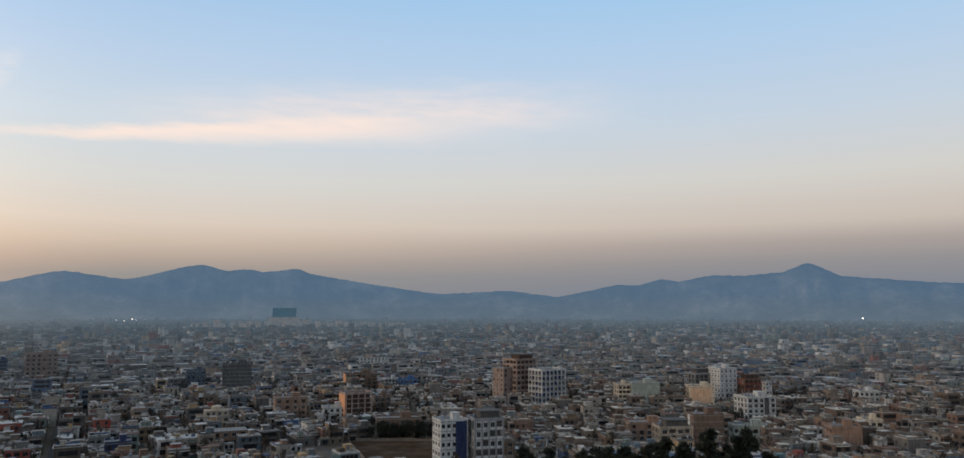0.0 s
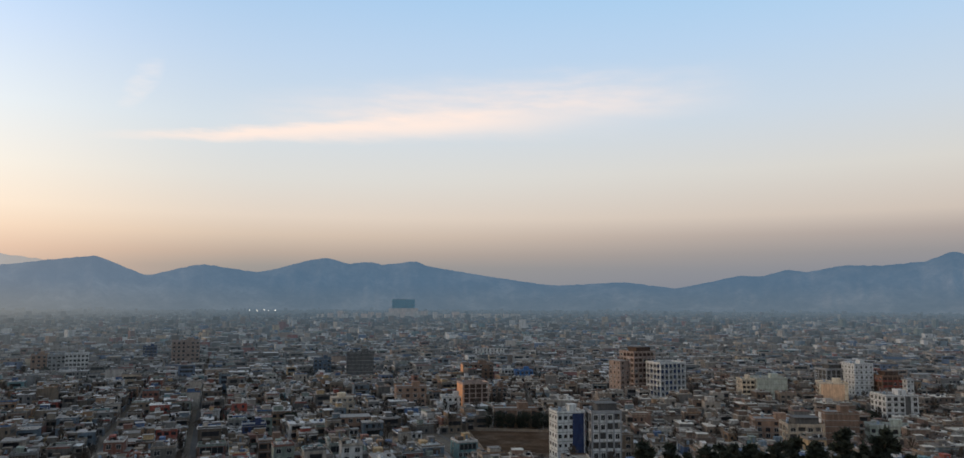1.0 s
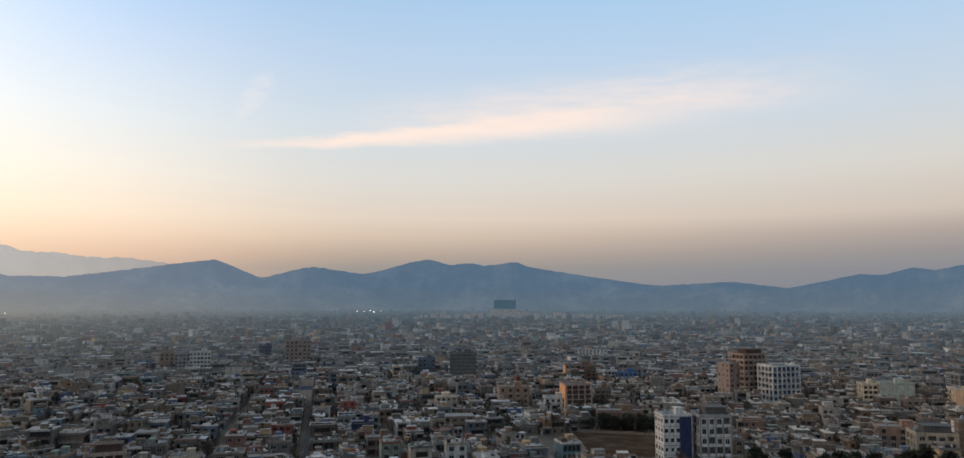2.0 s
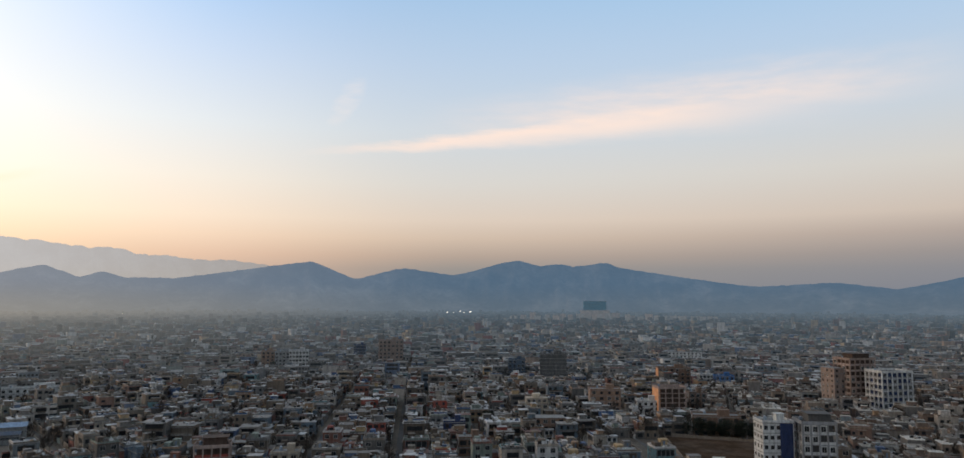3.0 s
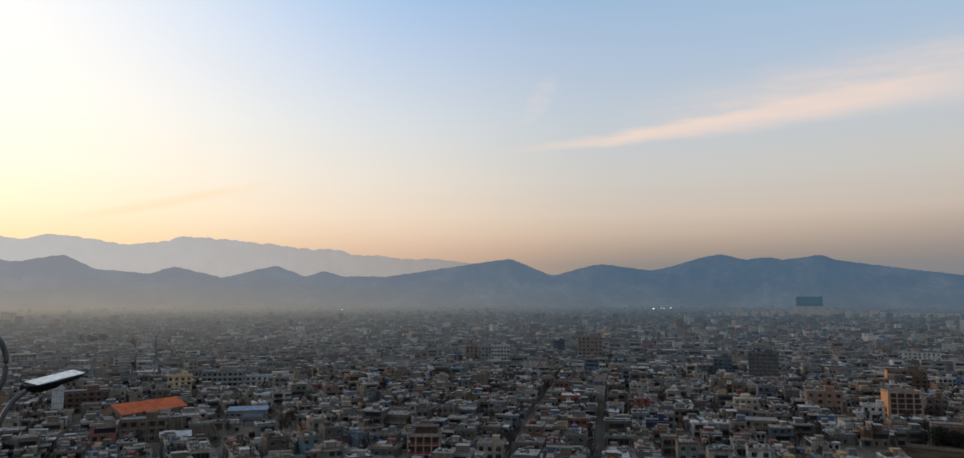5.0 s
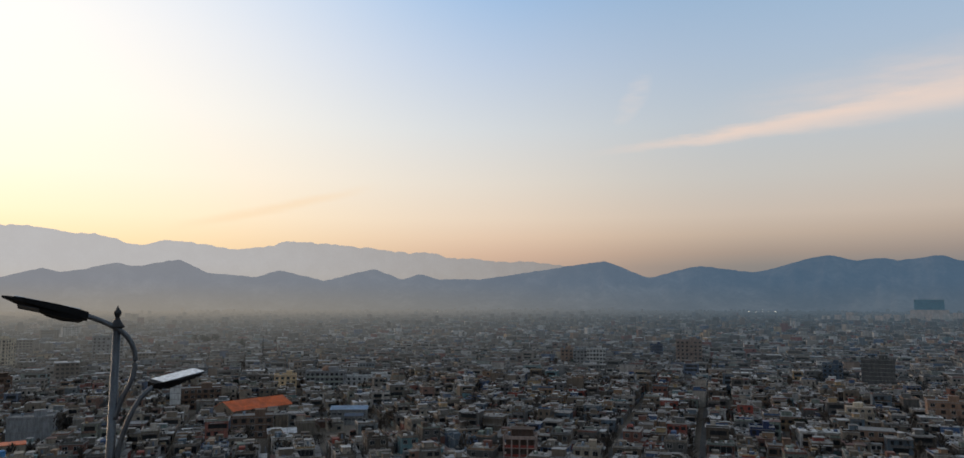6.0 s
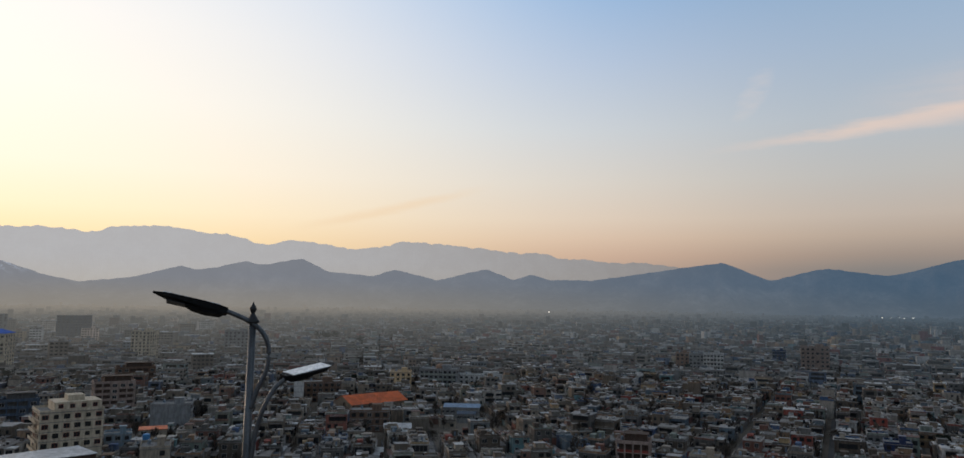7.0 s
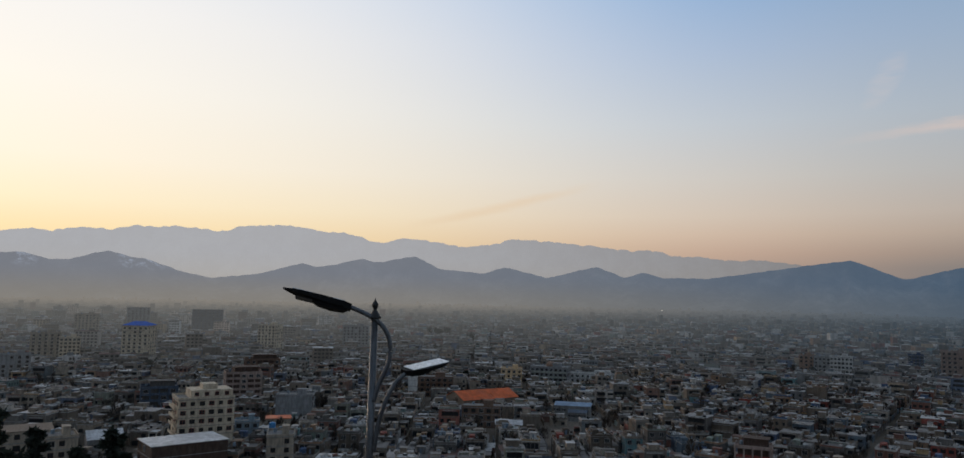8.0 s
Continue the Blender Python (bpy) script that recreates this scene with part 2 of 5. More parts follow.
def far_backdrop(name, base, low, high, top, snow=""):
    """Distant land: rock or houses that emit the painted haze of the air before it. low and high: pairs of (cool, warm)
    tones.
    """
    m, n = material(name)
    a, z = haze_tone(n, low[0], low[1])
    b, z = haze_tone(n, high[0], high[1])
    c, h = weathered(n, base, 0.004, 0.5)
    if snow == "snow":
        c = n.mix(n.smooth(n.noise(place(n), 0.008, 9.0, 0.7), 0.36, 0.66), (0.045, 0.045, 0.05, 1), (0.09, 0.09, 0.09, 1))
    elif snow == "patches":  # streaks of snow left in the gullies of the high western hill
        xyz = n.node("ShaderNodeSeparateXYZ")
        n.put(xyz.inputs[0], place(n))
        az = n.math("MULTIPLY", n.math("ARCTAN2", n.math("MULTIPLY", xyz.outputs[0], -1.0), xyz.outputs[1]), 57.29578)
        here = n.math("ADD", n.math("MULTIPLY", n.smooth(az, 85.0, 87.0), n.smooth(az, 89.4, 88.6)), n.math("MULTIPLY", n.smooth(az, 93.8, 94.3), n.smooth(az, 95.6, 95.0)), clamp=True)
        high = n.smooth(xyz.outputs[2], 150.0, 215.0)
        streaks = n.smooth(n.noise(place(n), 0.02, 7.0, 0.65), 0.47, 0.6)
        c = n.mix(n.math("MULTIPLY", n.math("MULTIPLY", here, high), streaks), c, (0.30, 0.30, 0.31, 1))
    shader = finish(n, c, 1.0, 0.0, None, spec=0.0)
    # haze put into the surface's own emission, graded by height
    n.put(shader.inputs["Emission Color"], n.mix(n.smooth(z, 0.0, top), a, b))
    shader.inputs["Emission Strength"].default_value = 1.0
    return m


def mul(c, k):
    return (c[0] * k, c[1] * k, c[2] * k, 1)


def haze_share(n):
    """The share of haze painted into a far surface, thicker towards the glow, and its tone."""
    near, z = haze_tone(n, lin(76, 91, 102), lin(128, 128, 124))
    last, z = haze_tone(n, lin(93, 109, 122), lin(164, 157, 146))
    dense, z = haze_tone(n, (1.0, 1.0, 1.0, 1), (1.4, 1.4, 1.4, 1))
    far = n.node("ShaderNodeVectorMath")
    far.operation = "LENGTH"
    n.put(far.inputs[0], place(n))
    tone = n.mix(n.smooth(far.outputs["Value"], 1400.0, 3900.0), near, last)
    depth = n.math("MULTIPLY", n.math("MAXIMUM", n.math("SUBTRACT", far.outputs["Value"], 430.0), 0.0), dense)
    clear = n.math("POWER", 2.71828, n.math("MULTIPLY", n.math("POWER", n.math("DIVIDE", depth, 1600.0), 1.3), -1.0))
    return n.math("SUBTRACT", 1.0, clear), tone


def paint_haze(n, colour):
    # painted haze: with distance the base darkens and the surface itself glows
    share, tone = haze_share(n)
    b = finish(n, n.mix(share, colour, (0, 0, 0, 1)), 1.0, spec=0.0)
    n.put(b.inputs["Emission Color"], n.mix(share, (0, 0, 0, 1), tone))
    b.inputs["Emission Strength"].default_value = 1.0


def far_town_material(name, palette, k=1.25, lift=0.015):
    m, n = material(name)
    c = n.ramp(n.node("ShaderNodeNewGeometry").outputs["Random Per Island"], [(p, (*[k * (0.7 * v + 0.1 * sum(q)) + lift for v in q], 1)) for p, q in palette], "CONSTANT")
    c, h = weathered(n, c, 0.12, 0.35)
    paint_haze(n, c)
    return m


HAZY = {}


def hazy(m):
    """A copy of a paint for a far building, distance haze put into its emission and its base darkened."""
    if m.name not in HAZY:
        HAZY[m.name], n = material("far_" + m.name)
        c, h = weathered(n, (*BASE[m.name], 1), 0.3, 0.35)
        paint_haze(n, c)
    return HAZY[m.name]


PAINT["far_teal"] = plain("teal_glass_far", (0.13, 0.25, 0.32), 0.6, 0.1)
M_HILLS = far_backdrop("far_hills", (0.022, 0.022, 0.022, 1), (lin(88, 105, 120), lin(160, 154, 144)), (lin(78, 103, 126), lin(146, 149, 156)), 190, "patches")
# the emission tones hold the haze that pales the range; its base is dark
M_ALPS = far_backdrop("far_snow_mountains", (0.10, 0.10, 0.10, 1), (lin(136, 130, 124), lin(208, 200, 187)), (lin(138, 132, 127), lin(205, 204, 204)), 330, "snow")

# ---- ground: one sheet with the viewing hill, then the hills at the edge of the plain ----
HILL = [(0, 63.35), (2.2, 63.3), (3.6, 60.4), (11, 58.6), (60, 44), (100, 33), (150, 20), (200, 8), (245, 0), (5000, 0)]


def ground_z(r):
    for (a, p), (b, q) in zip(HILL, HILL[1:]):
        if r <= b:
            return p + (q - p) * (r - a) / (b - a)
    return 0.0


def mesh_object(name, verts, faces, mats, slots=None, smooth=False):
    me = bpy.data.meshes.new(name)
    me.from_pydata(verts, [], faces)
    for m in mats:
        me.materials.append(m)
    if slots is not None:
        me.polygons.foreach_set("material_index", slots)
    if smooth:
        me.polygons.foreach_set("use_smooth", [True] * len(me.polygons))
    me.update()
    return new(name, me)


def build_ground():
    rings = [0.8, 1.5, 2.2, 2.9, 3.6, 5, 8, 11, 16, 24, 36, 48, 60, 80, 100, 125, 150, 175, 200, 222, 245, 300, 400, 600, 900, 1400, 2200, 3400, 4960]
    seg = 180
    verts, faces = [(0, 0, HILL[0][1])], []
    for r in rings:
        for i in range(seg):
            a = 2 * math.pi * i / seg
            x, y = r * math.cos(a), r * math.sin(a)
            bump = 0.0 if r < 4 or r > 240 else 0.03 * min(r, 60) * noise.noise((x * 0.06, y * 0.06, 0.0))
            verts.append((x, y, ground_z(r) + bump))
    faces += [(0, 1 + i, 1 + (i + 1) % seg) for i in range(seg)]
    for k in range(len(rings) - 1):
        a, b = 1 + k * seg, 1 + (k + 1) * seg
        faces += [(a + i, b + i, b + (i + 1) % seg, a + (i + 1) % seg) for i in range(seg)]
    m, n = material("dry_earth")
    c = n.ramp(n.noise(place(n), 0.02, 6.0, 0.6), [(0.3, (0.07, 0.06, 0.048, 1)), (0.5, (0.11, 0.095, 0.078, 1)), (0.7, (0.15, 0.13, 0.108, 1))])
    c, h = weathered(n, c, 0.3, 0.3)
    finish(n, c, 1.0, 0.0, h, 0.4, 0.1, 0.05)
    tagged(mesh_object("ground", verts, faces, [m], None, True), "dusty brown ground sloping down from a viewing hill to the plain", "ground", kind="structure")


build_ground()


def build_range(name, label, mat, peaks, floor, r_foot, r_top, rough_el, seed, fine=40.0):
    """A range of hills all round the plain; peaks: bearing, height in degrees over the eye, breadth to its two sides."""
    cols, rows = 1800, 14
    verts, faces = [], []
    for i in range(cols):
        a = -180 + 360 * i / cols
        el = floor
        for b, h, w_right, w_left in peaks:
            d = (a - b + 180) % 360 - 180
            el = max(el, h * math.exp(-((abs(d) / (w_left if d > 0 else w_right)) ** 1.3)))
        p = heading(a)
        el += rough_el * noise.fractal((p.x * fine, p.y * fine, seed), 0.9, 2.1, 6)
        for k in range(rows):
            s = k / (rows - 2)
            if k == rows - 1:
                r, z = r_top + 40, 0.0
            else:
                crest = EYE + r_top * math.tan(radians(el))
                gully = noise.fractal((p.x * 90, p.y * 90, seed + s * 1.5), 0.9, 2.0, 5)
                r = r_foot + (r_top - r_foot) * s + 60 * gully * s * (1 - s) * 4
                z = crest * (s ** 1.25) + 30 * gully * s * (1 - s)
                if k == 0:
                    z = -5
            verts.append((p.x * r, p.y * r, z))
    for i in range(cols):
        j = (i + 1) % cols
        for k in range(rows - 1):
            faces.append((i * rows + k, i * rows + k + 1, j * rows + k + 1, j * rows + k))
    tagged(mesh_object(name, verts, faces, [mat], None, True), label, "mountains", kind="structure")


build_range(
    "backdrop_hills", "blue-grey hills along the edge of the plain, haze painted as emission", M_HILLS,
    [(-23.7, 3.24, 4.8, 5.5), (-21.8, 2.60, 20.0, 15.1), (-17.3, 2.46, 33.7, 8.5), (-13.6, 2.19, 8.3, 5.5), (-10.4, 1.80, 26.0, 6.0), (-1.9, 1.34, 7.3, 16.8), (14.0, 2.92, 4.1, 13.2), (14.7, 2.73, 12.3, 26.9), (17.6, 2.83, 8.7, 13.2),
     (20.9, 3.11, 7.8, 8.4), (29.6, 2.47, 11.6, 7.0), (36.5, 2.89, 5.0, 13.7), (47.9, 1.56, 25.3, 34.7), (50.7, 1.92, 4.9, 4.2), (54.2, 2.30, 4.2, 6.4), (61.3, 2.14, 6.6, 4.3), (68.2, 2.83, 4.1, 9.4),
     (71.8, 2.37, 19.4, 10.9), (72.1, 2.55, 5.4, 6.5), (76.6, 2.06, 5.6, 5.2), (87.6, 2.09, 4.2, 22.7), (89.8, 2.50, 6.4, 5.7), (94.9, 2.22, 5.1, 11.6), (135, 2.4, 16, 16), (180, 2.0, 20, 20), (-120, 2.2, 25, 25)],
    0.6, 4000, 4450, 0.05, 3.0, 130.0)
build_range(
    "backdrop_mountains", "snow-covered mountain range behind the hills, paled by emitted haze", M_ALPS,
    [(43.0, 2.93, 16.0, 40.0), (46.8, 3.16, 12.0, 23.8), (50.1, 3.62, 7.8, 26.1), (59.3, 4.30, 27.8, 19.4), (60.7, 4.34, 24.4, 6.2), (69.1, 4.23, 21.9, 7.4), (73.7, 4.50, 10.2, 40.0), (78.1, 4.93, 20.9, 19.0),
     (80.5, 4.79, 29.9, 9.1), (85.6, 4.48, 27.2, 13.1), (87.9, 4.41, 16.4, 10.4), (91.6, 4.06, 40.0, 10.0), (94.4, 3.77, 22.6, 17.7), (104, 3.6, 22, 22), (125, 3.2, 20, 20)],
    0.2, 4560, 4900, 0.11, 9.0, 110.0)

# ---- building helpers ----
GRID = 28.5  # bearing of the long streets
ALONG, ACROSS = heading(GRID), Vector((math.cos(radians(GRID)), math.sin(radians(GRID)), 0.0))
rng = random.Random(7)


def bm_box(bm, x0, x1, y0, y1, z0, z1, slot=0):
    v = [bm.verts.new(p) for p in ((x0, y0, z0), (x1, y0, z0), (x1, y1, z0), (x0, y1, z0), (x0, y0, z1), (x1, y0, z1), (x1, y1, z1), (x0, y1, z1))]
    for f in ((3, 2, 1, 0), (4, 5, 6, 7), (0, 1, 5, 4), (1, 2, 6, 5), (2, 3, 7, 6), (3, 0, 4, 7)):
        bm.faces.new([v[i] for i in f]).material_index = slot
    return v


def mesh_from(bm, name, mats, smooth=False):
    me = bpy.data.meshes.new(name)
    bm.to_mesh(me)
    bm.free()
    for m in mats:
        me.materials.append(m)
    if smooth:
        me.polygons.foreach_set("use_smooth", [True] * len(me.polygons))
    return me


def part(name, bm, mats, parent, label="", smooth=False, at=None):
    """One mesh object under a thing or a part."""
    me = mesh_from(bm, name, mats if isinstance(mats, (list, tuple)) else [mats], smooth) if isinstance(bm, bmesh.types.BMesh) else bm
    ob = new(name, me)
    ob.parent = parent
    if at is not None:
        ob.matrix_basis = at
    if label:
        ob["label"] = label
    return ob


def slab(x0, x1, y0, y1, z0, z1, bevel=0.0):
    bm = bmesh.new()
    bm_box(bm, x0, x1, y0, y1, z0, z1)
    if bevel:
        bmesh.ops.bevel(bm, geom=bm.edges[:], offset=bevel, segments=1, affect="EDGES")
    return bm


def ring_wall(hx, hy, z0, z1, thick):
    bm = bmesh.new()
    bm_box(bm, -hx, hx, -hy, -hy + thick, z0, z1)
    bm_box(bm, -hx, hx, hy - thick, hy, z0, z1)
    bm_box(bm, -hx, -hx + thick, -hy + thick, hy - thick, z0, z1)
    bm_box(bm, hx - thick, hx, -hy + thick, hy - thick, z0, z1)
    return bm


WINDOWS = {}


def window_mesh(w, h, frame_mat, glass=None):
    """A casement: frame and mullion standing proud of a dark pane; it faces -y, with its middle at the origin."""
    glass = glass or M_GLASS_SHADE
    key = (round(w, 2), round(h, 2), frame_mat.name)
    if key not in WINDOWS:
        bm = bmesh.new()
        a, b, t, m, out = w / 2, h / 2, 0.1, 0.04, -0.09
        xs, zs = (-a - t, -a, -m, m, a, a + t), (-b - t, -b, b, b + t)
        grid = [[bm.verts.new((x, out, z)) for z in zs] for x in xs]
        for i in range(5):
            for j in range(3):
                four = [grid[i][j], grid[i + 1][j], grid[i + 1][j + 1], grid[i][j + 1]]
                if j == 1 and i in (1, 3):
                    deep = [bm.verts.new((v.co.x, -0.015, v.co.z)) for v in four]
                    bm.faces.new(deep).material_index = 1
                    for k in range(4):
                        bm.faces.new((four[k], four[(k + 1) % 4], deep[(k + 1) % 4], deep[k]))
                else:
                    bm.faces.new(four)
        edge = [grid[i][0] for i in range(6)] + [grid[5][j] for j in (1, 2, 3)] + [grid[i][3] for i in (4, 3, 2, 1, 0)] + [grid[0][j] for j in (2, 1)]
        back = [bm.verts.new((v.co.x, 0.02, v.co.z)) for v in edge]
        for k in range(len(edge)):
            q = (k + 1) % len(edge)
            bm.faces.new((edge[q], edge[k], back[k], back[q]))
        WINDOWS[key] = mesh_from(bm, "window", [frame_mat, glass])
    return WINDOWS[key]


def tank_mesh():
    bm = bmesh.new()
    bmesh.ops.create_cone(bm, cap_ends=True, segments=14, radius1=0.62, radius2=0.62, depth=1.2, matrix=Matrix.Translation((0, 0, 0.85)))
    bmesh.ops.create_cone(bm, cap_ends=True, segments=14, radius1=0.62, radius2=0.25, depth=0.22, matrix=Matrix.Translation((0, 0, 1.56)))
    for x in (-0.4, 0.4):
        bm_box(bm, x - 0.06, x + 0.06, -0.5, 0.5, 0, 0.25)
    return mesh_from(bm, "water_tank", [M_TANK])


TANK = tank_mesh()
FACES = (("front", 0), ("right", 90), ("back", 180), ("left", 270))


def face_pose(turn, hx, hy, s, z):
    """On the face whose outward side is -y turned by that many degrees: s metres along it, z up."""
    d = hy if turn in (0, 180) else hx
    return pose(0, 0, 0, 0, 0, turn) @ pose(s, -d, z)


TAKEN = []  # plan circles kept free of the common houses


def apartment(name, label, x, y, w, d, h, floors, wall, cols=5, side_cols=4, turn=GRID, frame_mat=None, accents=(), balconies=(), crown="", roof=None, win=(1.9, 1.7), z0=0.0, bare=(), group="", plain_roof=False, balcony_mat=None):
    """A block of flats with a body, roof slab, parapet, windows on the sides that are open to view, and what else it carries."""
    # past 600 m each paint is swapped for its copy with painted haze
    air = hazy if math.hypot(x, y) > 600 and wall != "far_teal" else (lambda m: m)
    wall, frame_mat, glass, stone, roof = air(PAINT[wall]), air(frame_mat or M_FRAME), air(M_GLASS_SHADE), air(M_CONCRETE), air(roof or M_CONCRETE)
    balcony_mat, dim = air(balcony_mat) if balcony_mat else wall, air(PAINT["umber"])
    pick = random.Random(round(x * 7 + y))
    TAKEN.append((x, y, 0.62 * math.hypot(w, d)))
    top = tagged(new(name), label, "building", group)
    top.matrix_basis = pose(x, y, z0, 0, 0, turn)
    hx, hy, fh = w / 2, d / 2, (h - 1.0) / floors
    part("wall", slab(-hx, hx, -hy, hy, -1.5, h - 1.0, 0.05), wall, top)
    part("roof_slab", slab(-hx - 0.3, hx + 0.3, -hy - 0.3, hy + 0.3, h - 1.0, h - 0.75, 0.03), roof, top)
    if not plain_roof:
        part("parapet", ring_wall(hx + 0.1, hy + 0.1, h - 0.75, h, 0.2), wall, top)
        bm = slab(hx * 0.1, hx * 0.6, -hy * 0.3, hy * 0.4, h - 0.75, h + 1.9, 0.05)
        bm_box(bm, hx * 0.1 - 0.2, hx * 0.6 + 0.2, -hy * 0.3 - 0.2, hy * 0.4 + 0.2, h + 1.9, h + 2.05)
        part("stair_room", bm, wall, top)
        part("water_tank", TANK, None, top, "grey plastic tank", at=pose(-hx * 0.45, hy * 0.3, h - 0.75))
    for face, a in FACES:
        out = pose(0, 0, 0, 0, 0, turn + a) @ Vector((0, -1, 0))
        if out.x * x + out.y * y > 0:
            continue
        wide, n = (w, cols) if a in (0, 180) else (d, side_cols)
        accent = dict(accents).get(face)
        if accent:
            col, at, breadth = accent
            part("cladding", slab(-breadth / 2, breadth / 2, -0.25, 0.0, 0.3, h - 1.02), air(PAINT[col]), top, "coloured strip of cladding", at=face_pose(a, hx, hy, at * wide / 2, 0))
        if face in balconies:
            for f in range(1, floors):
                bm = slab(-wide * 0.46, wide * 0.46, -1.2, 0, f * fh - 0.15, f * fh)
                bm_box(bm, -wide * 0.46, wide * 0.46, -1.2, -1.08, f * fh, f * fh + 0.95)
                part("balcony", bm, balcony_mat, top, at=face_pose(a, hx, hy, 0, 0))
        else:
            for f in range(1, floors):
                part("string_course", slab(-wide / 2 - 0.08, wide / 2 + 0.08, -0.08, 0.0, f * fh - 0.12, f * fh + 0.12), stone, top, at=face_pose(a, hx, hy, 0, 0))
        if face in bare:
            continue
        size = min(win[0], wide / n * 0.8), min(win[1], fh * 0.6)
        shapes = [window_mesh(size[0] * a, size[1] * b, c, glass) for a, b, c in ((1, 1, frame_mat), (1, 1, frame_mat), (1, 1, dim), (0.75, 0.85, dim))]
        for f in range(floors):
            for i in range(n):
                s = (i + 0.5) / n * wide - wide / 2
                if accent and abs(s - accent[1] * wide / 2) < accent[2] / 2:
                    continue
                if pick.random() > 0.05:
                    part("window", pick.choice(shapes), None, top, at=face_pose(a, hx, hy, s, (f + 0.56) * fh))
    if crown == "drum":
        bm = bmesh.new()
        for r, a, b in ((0.36, h - 0.75, h + 1.6), (0.39, h + 1.6, h + 1.9), (0.24, h + 1.9, h + 3.4), (0.27, h + 3.4, h + 3.6)):
            bmesh.ops.create_cone(bm, cap_ends=True, segments=16, radius1=w * r, radius2=w * r, depth=b - a, matrix=Matrix.Translation((0, 0, (a + b) / 2)))
        part("crown", bm, PAINT["brown"], top, "round brown crown on the roof")
    elif crown == "hip":
        bm = bmesh.new()
        v = [bm.verts.new(p) for p in ((-hx - 0.6, -hy - 0.6, h), (hx + 0.6, -hy - 0.6, h), (hx + 0.6, hy + 0.6, h), (-hx - 0.6, hy + 0.6, h), (-hx * 0.4, 0, h + 3.4), (hx * 0.4, 0, h + 3.4))]
        for f in ((0, 1, 5, 4), (1, 2, 5), (2, 3, 4, 5), (3, 0, 4), (3, 2, 1, 0)):
            bm.faces.new([v[i] for i in f])
        part("pitched_roof", bm, air(PAINT["roofblue"]), top, "blue sheet-metal hipped roof")
    elif crown == "dome":
        bm = bmesh.new()
        bmesh.ops.create_uvsphere(bm, u_segments=18, v_segments=10, radius=3.2, matrix=Matrix.Translation((0, 0, h)))
        part("dome", bm, air(PAINT["brick"]), top, "small orange dome on the roof", True)
    elif crown == "posts":
        for i in range(5):
            for j in (-1, 1):
                part("column_stub", slab(-0.2, 0.2, -0.2, 0.2, h - 0.75, h + 1.6), stone, top, at=pose(-hx * 0.85 + hx * 0.425 * i, j * hy * 0.85, 0))
    elif crown == "penthouse":
        bm = slab(-hx * 0.55, hx * 0.95, -hy * 0.8, hy * 0.8, h - 0.75, h + 2.4, 0.05)
        pent = part("penthouse", bm, wall, top)
        for i in range(4):
            part("window", window_mesh(1.4, 1.3, frame_mat, glass), None, pent, at=pose(-hx * 0.35 + hx * 0.36 * i, -hy * 0.8, h + 0.9))
        bm = slab(-hx * 0.1, hx * 0.45, -hy * 0.4, hy * 0.4, h + 2.4, h + 4.4, 0.1)
        part("lift_room", bm, PAINT["cream"], top, "pale yellow rounded lift room")
    return top


